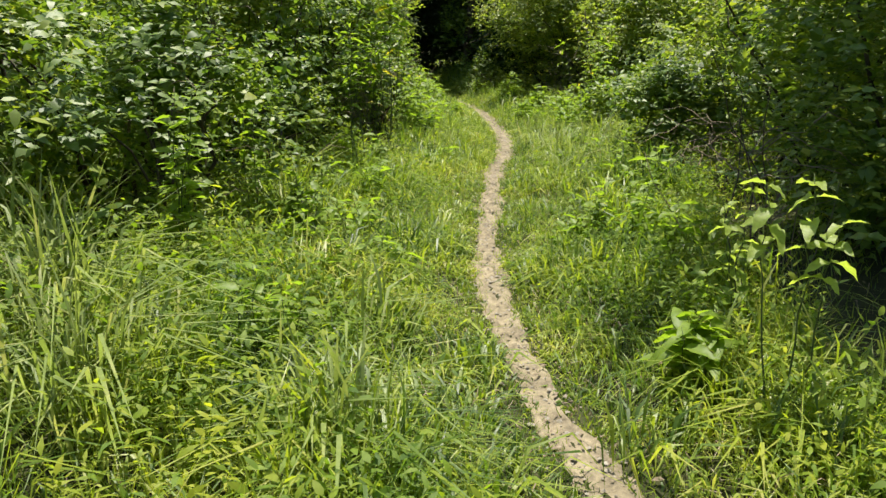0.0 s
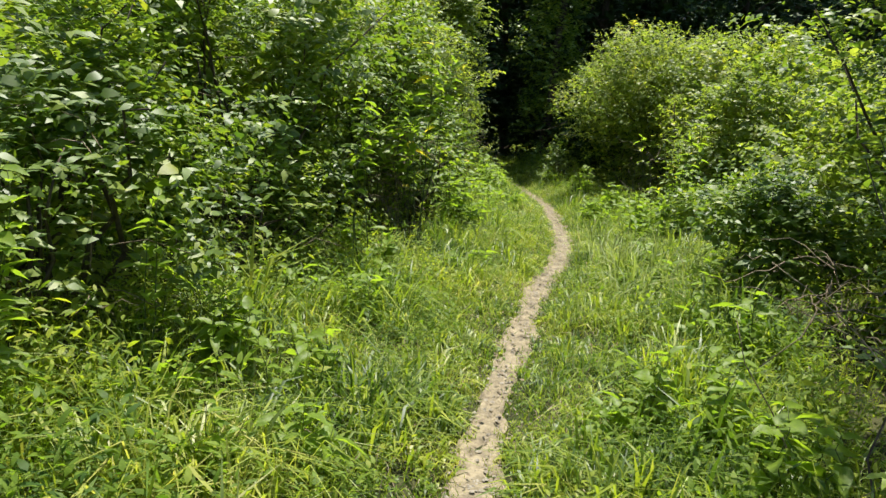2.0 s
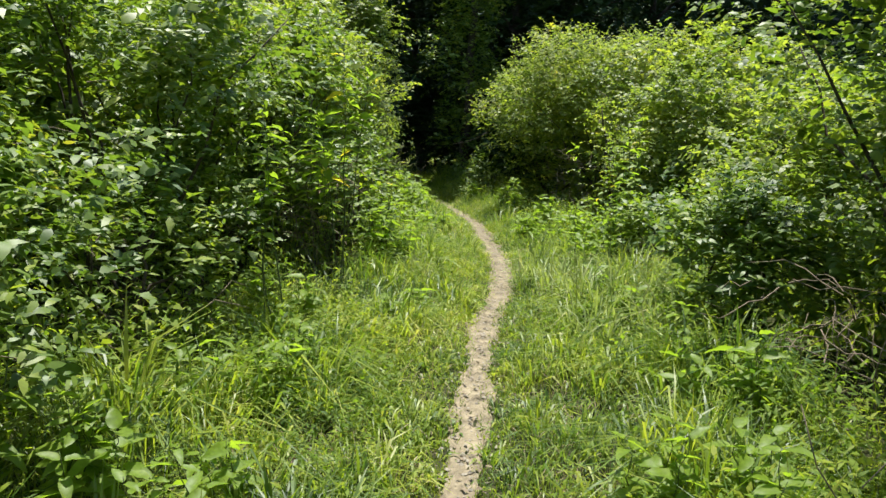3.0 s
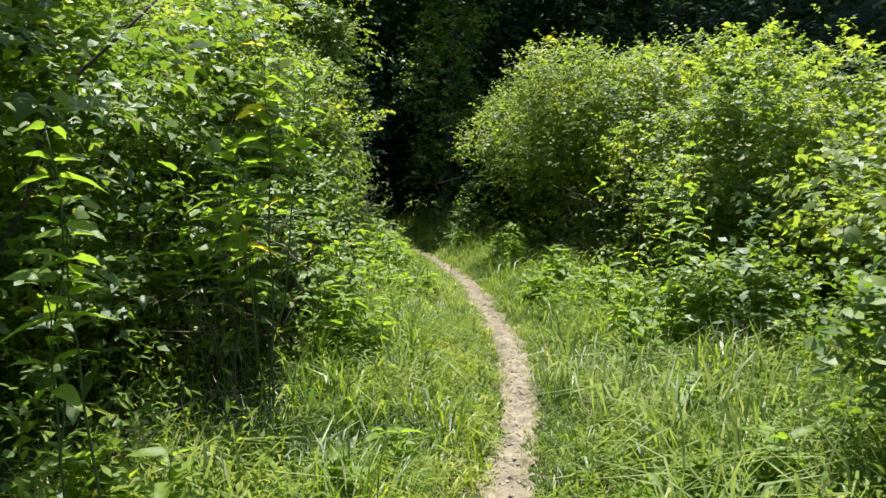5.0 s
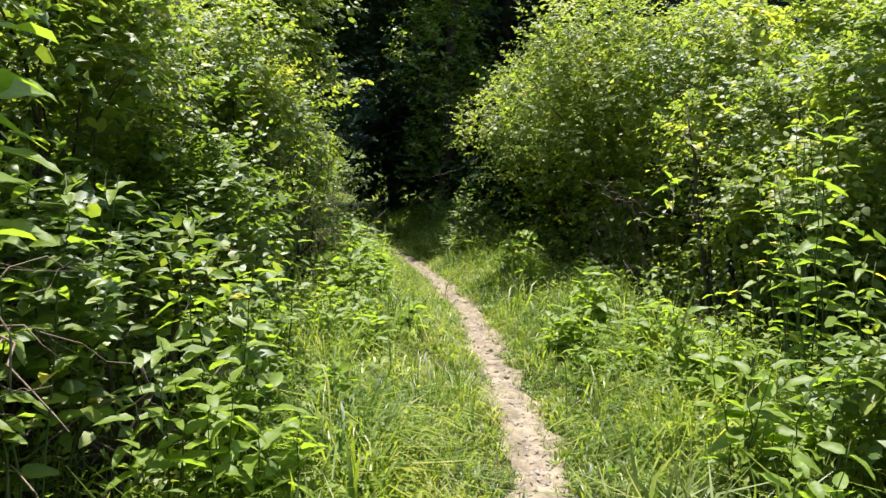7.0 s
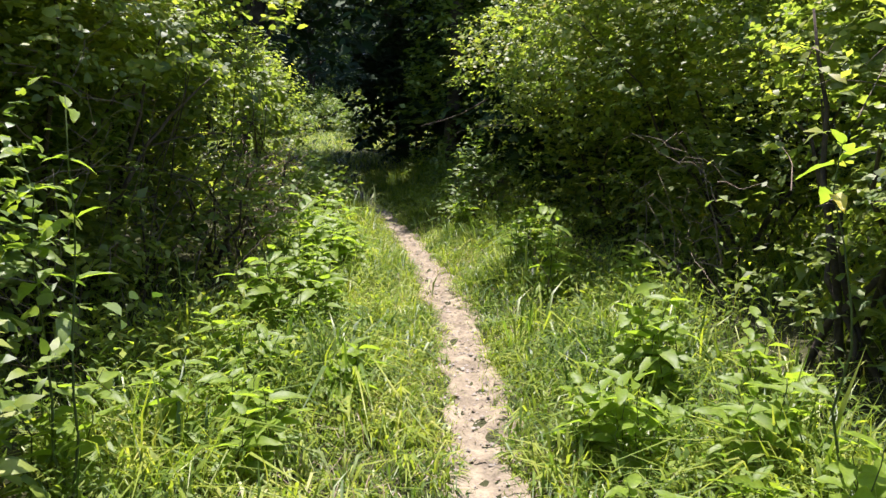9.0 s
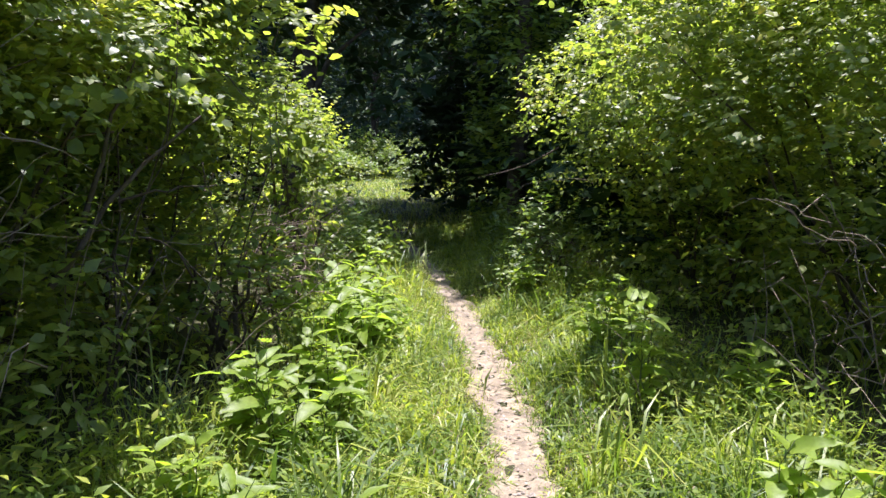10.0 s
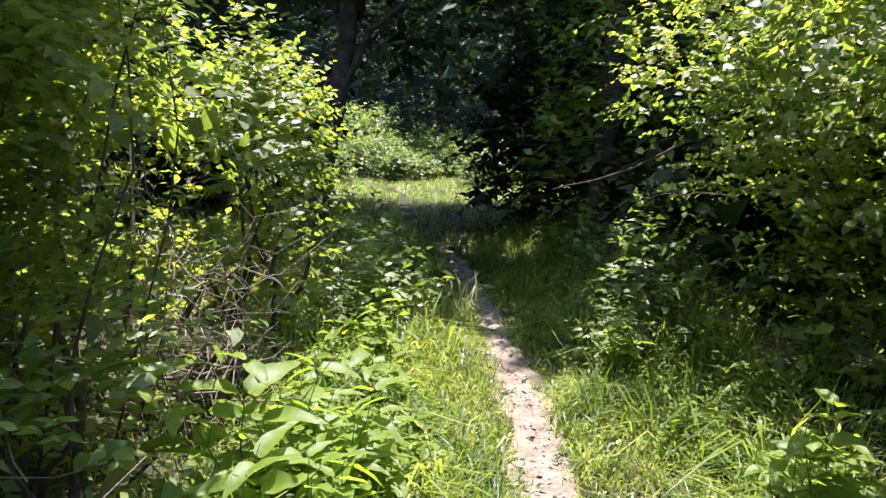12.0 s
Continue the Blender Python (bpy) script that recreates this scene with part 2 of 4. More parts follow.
def ground_z(x, y):
    d = np.abs(x - trail_x(y))
    rough = 0.02 * np.sin(2.1 * x + 0.7 * y) * np.sin(1.3 * y - 0.6 * x) + 0.012 * np.sin(5.3 * x + 1.1) * np.sin(4.7 * y)
    return rough * np.clip(d / 0.5, 0, 1) + 0.045 * np.clip((d - 0.12) / 0.35, 0, 1) + 0.10 * np.clip((d - 0.6) / 2.0, 0, 1)


gx = np.concatenate([[-600, -250, -100, -50, -28, -18, -12], np.arange(-8, 8.01, 0.2), [12, 18, 28, 50, 100, 250, 600]])
gy = np.concatenate([[-600, -250, -100, -50, -25, -12, -7], np.arange(-4, 40.01, 0.25), [44, 50, 60, 80, 120, 250, 600]])
GX, GY = np.meshgrid(gx, gy)
nx, ny = len(gx), len(gy)
gid = np.arange(nx * ny).reshape(ny, nx)
q = np.stack([gid[:-1, :-1], gid[:-1, 1:], gid[1:, 1:], gid[1:, :-1]], -1).reshape(-1, 4)
ground = part("ground", mesh_from("ground", np.stack([GX, GY, ground_z(GX, GY)], -1), np.concatenate([q[:, [0, 1, 2]], q[:, [0, 2, 3]]])), M_SOIL)
tagged(ground, "dark soil with thatch under the grass, level", "ground", "", "structure")

rng = np.random.default_rng(11)
ty = np.arange(-3.5, 24.5, 0.05)
worn = np.interp(ty, [0, 6, 10], [1.3, 1.4, 1.6])
side_l = trail_half(ty) * (worn + 0.25 * np.sin(ty * 3.1) + 0.18 * np.sin(ty * 8.7 + 1) + rng.normal(0, 0.1, len(ty)))
side_r = trail_half(ty) * (worn + 0.25 * np.sin(ty * 2.7 + 2) + 0.18 * np.sin(ty * 9.9) + rng.normal(0, 0.1, len(ty)))
cols = np.linspace(-1, 1, 11)
tv = []
for c in cols:
    off = np.where(c < 0, c * side_l, c * side_r)
    x = trail_x(ty) + off
    hollow = -0.012 * (1 - c * c) + 0.007 * np.sin(ty * 11 + 5 * c) + 0.005 * np.sin(ty * 23 - 9 * c) + rng.normal(0, 0.003, len(ty))
    tv.append(np.stack([x, ty, ground_z(x, ty) + 0.022 + hollow - 0.016 * (abs(c) > 0.95)], -1))
tv = np.stack(tv, 1)
tid = np.arange(tv.shape[0] * 11).reshape(-1, 11)
q = np.stack([tid[:-1, :-1], tid[:-1, 1:], tid[1:, 1:], tid[1:, :-1]], -1).reshape(-1, 4)
trail = part("trail", mesh_from("trail", tv, np.concatenate([q[:, [0, 1, 2]], q[:, [0, 2, 3]]])), M_DIRT)
tagged(trail, "narrow trodden footpath of pale dry dirt through grass", "footpath", "", "structure")

def under_thicket(x, y):
    """Bare, deeply shaded ground beneath the overhanging thickets."""
    left = x < np.interp(y, [3, 6, 8, 8.8, 9.5, 11.9, 13, 13.8, 15.3, 16.9, 18, 20], [-2.2, -1.7, -1.3, -0.7, -0.6, -0.55, -0.8, -1.0, -0.75, -0.85, -1.0, -3.0])
    right = x > np.interp(y, [2, 4, 6, 8, 10, 12, 14, 15, 16, 17.5, 19, 21], [1.6, 1.75, 2.1, 2.4, 2.7, 2.4, 2.3, 2.15, 1.85, 1.6, 1.55, 1.9])
    return (left | right) & (y < 21)


# ---------------------------------------------------------------- trees, shrubs


def stems(rng, base, tops, r0, sag=0.15, sides=6):
    return joined([tube(bow(rng, (base[0] + rng.normal(0, 0.12), base[1] + rng.normal(0, 0.12), -0.03), t, sag * rng.uniform(-0.5, 1), 7, 0.04), np.linspace(r0, r0 * 0.25, 7) * rng.uniform(0.6, 1.1), sides) for t in tops])


def shrub(seed, x, y, blobs, twigs, leaf=0.075, per=8, twig_len=0.34, slim=0.45, mat=None, label="", name="shrub", full=True, low=0.1, inner=0.7, n_stems=7, r0=0.022, group="shrubs along the footpath", dead=0, lift=0.5, core=420, face=0.4, deep=False):
    rng = np.random.default_rng(seed)
    root = new(name)
    root.location = (x, y, float(ground_z(np.array(x), np.array(y))))
    tops = []
    for k in range(n_stems):
        b = blobs[k % len(blobs)]
        tops.append((b[0] + rng.uniform(-0.6, 0.6) * b[3], b[1] + rng.uniform(-0.6, 0.6) * b[4], b[2] + rng.uniform(0.0, 0.7) * b[5]))
    for k in range(0, n_stems, 1):
        part("stem", mesh_from("stem", *stems(rng, (0, 0), tops[k:k + 1], r0)), M_BARK, root)
    gaps, hole = ((0.5 if x < 0 and y < 7.5 else 0.1) if full and twigs < 2500 else -9.0), rng.uniform(0, 6.28)
    shell = joined([spray_cloud(rng, blobs, int(twigs * 0.95), per + 1, twig_len, leaf * 0.82, slim, full, low, inner, lift, gaps, hole, face),
                    spray_cloud(rng, blobs, int(twigs * 0.4), max(4, per - 3), twig_len * 0.9, leaf * 1.22, min(0.75, slim * 1.35), full, low, inner, lift, gaps, hole, face)])
    b = blobs[0]
    fill = spray_cloud(rng, [(b[0], b[1], b[2] * 0.85, b[3] * 0.8, b[4] * 0.8, b[5] * 0.85), (b[0], b[1], 0.45, b[3] * (0.85 if deep else 0.75), b[4] * (0.85 if deep else 0.75), 0.75 if deep else 0.55)], int(core * (1.7 if deep else 1.2)), 7, 0.3, 0.15 if not full else 0.095, 0.5, False, 0.03, 0.3, 0.3)
    part("foliage", mesh_from("foliage", *joined([shell, fill])), mat or M_LEAF, root, kind="stuff")
    if dead:
        bits = []
        for k in range(dead):
            b = blobs[rng.integers(len(blobs))]
            u = unit(rng.normal(size=3))
            p = np.array(b[:3]) + u * np.array(b[3:]) * rng.uniform(0.75, 1.02)
            p[2] = max(0.12, p[2] - 0.35 * b[5])
            e = p + unit(rng.normal(size=3) * (1, 1, 0.6)) * rng.uniform(0.15, 0.6)
            bits.append(tube(bow(rng, p, e, 0.04, 4, 0.02), np.linspace(0.004, 0.0015, 4), 3))
        part("brushwood", mesh_from("brushwood", *joined(bits)), M_TWIG, root, "tangle of dry brown twigs", "stuff")
    return tagged(root, label, "shrub" if name == "shrub" else "tree", group)


def mound(rx, ry, top, low, rng_seed, k=7, girth=0.3, lumpy=False):
    """A crown, widest near its foot and sloping back to the top, with smaller rounded masses on its slopes."""
    r = np.random.default_rng(rng_seed)
    zc = low + girth * (top - low)
    hz = top - zc
    if lumpy:
        out = [(0, 0, zc, rx * 0.74, ry * 0.74, hz * 0.74)]
        for i in range(17):
            a, e = i * 2.4 + r.uniform(-0.35, 0.35), math.asin(0.02 + 0.93 * (i + 0.5) / 17)
            f, g = r.uniform(0.24, 0.37), r.uniform(0.68, 0.92)
            out.append((math.cos(a) * math.cos(e) * rx * g, math.sin(a) * math.cos(e) * ry * g, zc + math.sin(e) * hz * g, rx * f, ry * f, max(0.16, hz * f * r.uniform(0.75, 1.0))))
        return out
    out = [(0, 0, zc, rx, ry, hz * 0.95)]
    for i in range(k):
        a, e = i * 2 * math.pi / k + r.uniform(-0.5, 0.5), radians(r.uniform(-8, 58))
        f, g = r.uniform(0.3, 0.46), 0.74
        out.append((math.cos(a) * math.cos(e) * rx * g, math.sin(a) * math.cos(e) * ry * g, zc + math.sin(e) * hz * g, rx * f, ry * f, hz * f * r.uniform(0.7, 1.0)))
    return out


def bank(rx, ry, top, low, rng_seed, k=9):
    """A steep, vine-draped face: rounded masses stacked from foot to top, each set a little in or out."""
    r = np.random.default_rng(rng_seed)
    out = [(0, 0, 0.5 * (low + top), rx * 0.8, ry * 0.85, 0.52 * (top - low))]
    for i in range(k):
        z = low + (top - low) * (i + 0.5) / k
        a = i * 2.4 + r.uniform(-0.4, 0.4)
        out.append((math.cos(a) * rx * 0.4, math.sin(a) * ry * 0.45, z, rx * r.uniform(0.5, 0.66), ry * r.uniform(0.45, 0.6), (top - low) / k * r.uniform(0.9, 1.3)))
    return out


LUSH = "dense green shrub with small pointed leaves, dark beneath"
DRAPED = "rounded shrub mound draped in sunlit green vines"
# x, y, rx, ry, top, low, twigs, leaf, kind
SHRUBS = [
    (-3.1, 3.9, 1.2, 1.2, 2.2, 0.4, 1900, 0.08, 0), (-2.5, 6.0, 1.2, 1.2, 2.5, 0.45, 2450, 0.08, 0), (-2.25, 8.5, 1.45, 1.25, 3.0, 1.2, 2300, 0.08, 0), (-2.1, 10.1, 1.15, 1.1, 2.7, 1.35, 1800, 0.08, 0),
    (-1.85, 12.3, 1.08, 1.1, 2.6, 1.25, 2200, 0.062, 0), (-1.72, 14.3, 1.05, 1.1, 2.55, 1.52, 2900, 0.054, 1), (-2.15, 16.3, 1.1, 1.25, 3.2, 1.2, 2550, 0.054, 1),
    (3.4, 4.9, 2.15, 1.9, 4.55, 2.45, 3000, 0.085, 0), (3.5, 7.5, 1.35, 1.2, 2.9, 1.45, 1800, 0.085, 0), (3.75, 9.8, 1.15, 1.2, 2.0, 0.3, 1400, 0.08, 1), (3.25, 12.7, 1.0, 1.0, 2.2, 0.75, 2100, 0.068, 1),
    (4.4, 13.4, 1.2, 1.2, 2.5, 0.4, 1200, 0.085, 1), (3.05, 16.5, 1.75, 1.25, 3.15, 1.45, 3900, 0.055, 1), (2.38, 18.5, 1.4, 1.25, 3.2, 1.15, 3300, 0.055, 1), (5.2, 16.8, 1.5, 1.5, 3.5, 0.5, 1200, 0.09, 1),
    (3.35, 4.9, 1.4, 1.5, 2.6, 0.1, 1300, 0.085, 0), (-1.35, 18.0, 0.48, 0.6, 2.0, 0.15, 750, 0.065, 1), (-1.05, 15.9, 0.4, 0.5, 1.05, 0.15, 350, 0.065, 0), (4.7, 6.2, 1.5, 1.4, 4.4, 1.5, 900, 0.09, 0), (4.8, 3.4, 1.5, 1.4, 3.4, 1.4, 800, 0.1, 0),
    (-0.9, 10.8, 0.5, 0.5, 1.35, 0.15, 500, 0.09, 0), (-1.75, 5.2, 0.6, 0.7, 1.45, 0.15, 600, 0.085, 0), (-1.5, 7.0, 0.5, 0.6, 1.0, 0.1, 450, 0.075, 0), (-1.05, 12.2, 0.45, 0.7, 1.4, 0.1, 500, 0.08, 0),
    (2.3, 7.9, 0.45, 0.55, 1.1, 0.1, 450, 0.09, 0), (3.75, 14.4, 1.05, 0.95, 2.95, 1.4, 1600, 0.08, 1), (2.8, 13.9, 0.62, 0.62, 2.15, 1.2, 800, 0.055, 1), (-1.8, 17.3, 0.75, 1.0, 1.7, 0.1, 700, 0.055, 1), (-1.95, 14.9, 0.7, 0.9, 1.4, 0.1, 450, 0.06, 0), (3.2, 13.3, 0.8, 0.8, 1.3, 0.1, 450, 0.07, 0), (2.35, 10.4, 0.35, 0.4, 0.8, 0.1, 250, 0.085, 0),
    (1.0, 18.9, 0.34, 0.45, 0.62, 0.05, 260, 0.06, 0), (1.05, 19.9, 0.4, 0.5, 0.66, 0.05, 260, 0.06, 0), (-0.95, 19.1, 0.4, 0.5, 0.62, 0.05, 260, 0.06, 0), (0.75, 21.0, 0.35, 0.5, 0.6, 0.05, 220, 0.06, 0), (-1.25, 20.6, 0.4, 0.6, 0.6, 0.05, 240, 0.06, 0),
]
for i, (x, y, rx, ry, top, low, tw, lf, vine) in enumerate(SHRUBS):
    shrub(100 + i, x, y, mound(rx, ry, top, low, 300 + i, girth=0.3 if low < 0.7 or y < 11 else 0.02, lumpy=rx > 0.9 and (x > 0 or y > 9)), tw, lf, face=1.0 if vine else 0.65, inner=0.88 if vine else 0.78, twig_len=0.24 if vine else 0.32, lift=0.3 if vine else 0.5, low=max(0.1, low - 0.12), mat=M_VINE if vine else M_LEAF, slim=0.62 if vine else 0.42, core=1300 if top > 4.5 else (420 if low < 0.85 else 480) if rx > 0.8 else 60, deep=low > 1.1, label=DRAPED if vine else LUSH, dead=25)

for i, (x, y, rx, ry, top, low, tw) in enumerate([(-1.75, 15.9, 1.05, 1.0, 3.9, 1.35, 2600), (-1.75, 11.6, 0.9, 0.9, 3.1, 1.5, 1100)]):
    shrub(160 + i, x, y, bank(rx, ry, top, low, 360 + i), tw, 0.072, face=0.9, inner=0.8, twig_len=0.26, lift=0.35, low=low - 0.12, mat=M_VINE, slim=0.55, core=420, label="tall steep thicket face draped in sunlit vines", dead=40)

BACK = [(-3.2, -4.5, 1.6, 2.6), (-0.6, -6.5, 1.6, 2.4), (3.6, -5.0, 1.7, 2.8), (4.6, -1.2, 1.5, 2.6), (-4.4, -1.4, 1.5, 2.6), (-4.8, 2.0, 1.6, 2.6), (-5.0, 5.5, 1.8, 2.8), (-4.8, 9.0, 1.8, 3.0), (-4.2, 12.4, 1.7, 3.6), (-4.0, 15.6, 1.6, 4.0), (-4.8, 19.0, 1.5, 4.0), (-6.2, 22.5, 1.6, 4.5), (5.6, 3.0, 1.8, 4.6), (5.9, 6.6, 1.8, 3.4), (5.6, 10.0, 1.7, 2.4),
        (7.0, 13.5, 1.8, 2.4), (8.0, 17.5, 2.0, 2.6), (4.2, 20.3, 1.5, 2.4), (6.6, 21.5, 2.0, 2.8), (-7.8, 15.0, 2.2, 4.4), (-7.5, 9.0, 2.2, 4.2), (2.2, 21.2, 1.1, 1.9), (1.9, 23.8, 1.3, 2.6), (4.0, 24.0, 1.6, 3.0), (6.8, 24.8, 1.8, 3.0), (9.5, 22.0, 1.8, 3.0),
        (-0.3, 26.4, 0.9, 2.6), (1.2, 25.4, 1.2, 2.6), (-5.7, 26.3, 1.1, 2.8), (-8.0, 26.0, 1.6, 3.0), (-10.5, 22.0, 1.8, 3.4)]
for i, (x, y, r, top) in enumerate(BACK):
    # shrubs beyond y 19 take the leaf colour darkened to stand for shade
    shrub(200 + i, x, y, mound(r, r, top, 0.2, 400 + i), 340, 0.27, per=7, twig_len=0.5, core=150, slim=0.5, full=False, low=0.02, n_stems=4, r0=0.04, mat=M_TREE_SHADED if y > 19 else M_LEAF, label="tall dense green shrub standing behind the thicket", group="tall shrubs behind the thicket")


def tree(seed, x, y, height, spread, low, twigs, leaf=0.24, label="tall leafy woodland tree, its self-shade put into the dark leaf colour", lean=0.0, trunk=0.16):
    rng = np.random.default_rng(seed)
    root = new("tree")
    root.location = (x, y, 0.05)
    part("trunk", mesh_from("trunk", *tube(bow(rng, (0, 0, -0.1), (lean, 0.2, height * 0.9), 0.0, 10, 0.06), np.linspace(trunk, trunk * 0.2, 10), 10)), M_BARK, root)
    blobs = []
    for k in range(11):
        h = low + (height - low) * (k + 0.5) / 11
        a = k * 2.4 + rng.uniform(-0.3, 0.3)
        wide = spread * (1 - 0.55 * abs((h - low) / (height - low) - 0.4) ** 1.3)
        c = (lean * h / height + math.cos(a) * wide * 0.5, math.sin(a) * wide * 0.5, h)
        blobs.append((*c, wide * 0.62, wide * 0.62, (height - low) * 0.14))
        part("limb", mesh_from("limb", *tube(bow(rng, (lean * h / height, 0, max(0.8, h - 1.2)), c, 0.2, 6, 0.05), np.linspace(trunk * 0.4, 0.02, 6), 6)), M_BARK, root)
    part("crown", mesh_from("crown", *spray_cloud(rng, blobs, twigs, 7, 0.7, leaf, 0.5, False, low - 0.8, 0.45)), M_TREE_SHADED, root, kind="stuff")
    return tagged(root, label, "tree", "woodland trees")


TREES = [(2.4, 24.9, 11, 2.5, 1.2, -0.7), (-3.1, 23.8, 10, 2.3, 2.9, 1.2), (-9.5, 24, 11, 2.6, 0.8, 0), (-6.6, 28, 11, 2.4, 0.4, 0.3), (-6.0, 30.5, 11.5, 2.6, 3.6, 3.4), (0.9, 28.2, 11, 2.1, 0.3, -0.6), (-0.6, 30.5, 11.5, 2.4, 3.6, -1.0), (3.4, 27.4, 11, 2.5, 0.4, 0), (6.4, 27.5, 11.5, 2.6, 0.4, 0), (9.4, 25.5, 11, 2.6, 0.4, 0), (12.5, 23.0, 11, 2.8, 0.4, 0),
         (2.0, 31.5, 12, 2.8, 0.4, 0), (5.0, 32.0, 12, 2.8, 0.4, 0), (9.0, 31.0, 12, 2.8, 0.4, 0), (-9.8, 31.5, 11, 2.6, 0.4, 0), (-12.5, 19.0, 10, 2.8, 0.8, 0), (-12.0, 12.0, 9, 2.8, 0.8, 0), (14.5, 17.0, 10, 2.8, 0.6, 0), (12.0, 10.0, 8, 2.6, 0.6, 0),
         (-11.0, 52, 12, 3.2, 0.4, 0), (-6.5, 50, 11, 3.0, 0.4, 0), (-2.0, 51, 12, 3.2, 0.4, 0), (2.5, 50, 12, 3.0, 0.4, 0), (7, 44, 12, 3.2, 0.4, 0)]
for i, (x, y, h, s, lo, ln) in enumerate(TREES):
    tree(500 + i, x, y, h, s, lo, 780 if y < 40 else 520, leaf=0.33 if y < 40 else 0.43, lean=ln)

# the vine-clad tree beside the bend
vt = new("tree")
vt.location = (0.72, 21.9, 0.05)
rng = np.random.default_rng(77)
part("trunk", mesh_from("trunk", *tube(bow(rng, (0, 0, -0.1), (0.15, 0, 8.6), 0, 9, 0.05), np.linspace(0.13, 0.04, 9), 9)), M_BARK, vt)
part("vines", mesh_from("vines", *spray_cloud(rng, [(0.25 * math.sin(k * 2.1), 0.25 * math.cos(k * 1.7), 1.2 + k * 0.95, 0.75 - 0.03 * k, 0.75 - 0.03 * k, 0.85) for k in range(9)], 1500, 8, 0.4, 0.12, 0.6, False, 0.2, 0.55)), M_LEAF, vt, "curtain of hanging vine leaves", "stuff")
tagged(vt, "slender tall tree clad in hanging vines", "tree", "woodland trees")

# lit shrubs round the clearing behind the wood
for i, (x, y, r, top) in enumerate([(-7.9, 37.5, 0.9, 1.1), (-5.9, 41.0, 0.9, 1.0), (-2.4, 37.5, 0.9, 0.9), (-7.4, 42, 1.2, 1.5), (-2.0, 42.5, 1.2, 1.4), (-4.3, 44.5, 1.0, 1.3), (-5.8, 46.0, 1.4, 2.0), (-3.6, 47.0, 1.4, 1.8), (-8.8, 45, 1.8, 2.6), (1.5, 44, 1.8, 2.4)]):
    shrub(700 + i, x, y, mound(r, r, top, 0.1, 720 + i), 600, 0.15, core=120, per=6, twig_len=0.4, slim=0.5, full=False, n_stems=3, mat=M_LEAF, label="sunlit shrub at the edge of the far clearing", group="shrubs round the clearing")

# woods that close the distance: a wavy wall with their shade painted on
rng = np.random.default_rng(5)
wa = np.linspace(0, 2 * math.pi, 181)
wz = np.linspace(-1, 20, 15)
WA, WZ = np.meshgrid(wa, wz)
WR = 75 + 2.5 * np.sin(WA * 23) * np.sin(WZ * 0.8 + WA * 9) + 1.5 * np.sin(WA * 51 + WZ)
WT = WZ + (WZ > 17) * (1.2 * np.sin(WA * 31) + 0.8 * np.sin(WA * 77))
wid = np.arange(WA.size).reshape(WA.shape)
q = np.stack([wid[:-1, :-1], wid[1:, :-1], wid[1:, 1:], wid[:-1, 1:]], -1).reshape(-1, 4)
woods = part("backdrop", mesh_from("backdrop", np.stack([WR * np.cos(WA), WR * np.sin(WA) + 10, WT], -1), np.concatenate([q[:, [0, 1, 2]], q[:, [0, 2, 3]]])), M_WOODS_SHADED)
tagged(woods, "distant woods closing the view, their shade painted in near-black", "woods", "", "structure")

# ---------------------------------------------------------------- broad-leaved herbs


def big_leaf(name, length, width, mat, curl=0.25, ruffle=0.02):
    """One large leaf with a folded midrib, along +x with the upper side up."""
    s = np.linspace(0, 1, 8)
    half = width * 0.5 * np.sin(np.pi * s ** 0.75) ** 0.85 * (1 - 0.15 * s)
    v = []
    for k, (a, h) in enumerate(zip(s, half)):
        z = -curl * length * a * a
        w = ruffle * length * math.sin(k * 2.3)
        v += [(a * length, h, z + h * 0.35 + w), (a * length, 0, z), (a * length, -h, z + h * 0.35 - w)]
    t = []
    for k in range(7):
        o = 3 * k
        t += [(o, o + 1, o + 4), (o, o + 4, o + 3), (o + 1, o + 2, o + 5), (o + 1, o + 5, o + 4)]
    me = mesh_from(name, np.array(v), np.array(t)[:, ::-1])
    me.materials.append(mat)
    return me


HERB_LEAVES = [big_leaf("leaf", 0.13, 0.06, M_HERB), big_leaf("leaf", 0.16, 0.065, M_HERB, 0.35), big_leaf("leaf", 0.11, 0.06, M_HERB, 0.15, 0.04)]
PALE_LEAVES = [big_leaf("leaf", 0.21, 0.12, M_PALE, 0.5, 0.05), big_leaf("leaf", 0.18, 0.11, M_PALE, 0.7, 0.06)]
TALL_LEAVES = [big_leaf("leaf", 0.2, 0.08, M_HERB, 0.3), big_leaf("leaf", 0.23, 0.09, M_HERB, 0.45), big_leaf("leaf", 0.17, 0.08, M_HERB, 0.2)]
YELLOW_LEAVES = [big_leaf("leaf", 0.17, 0.09, M_YELLOW, 0.4, 0.03)]


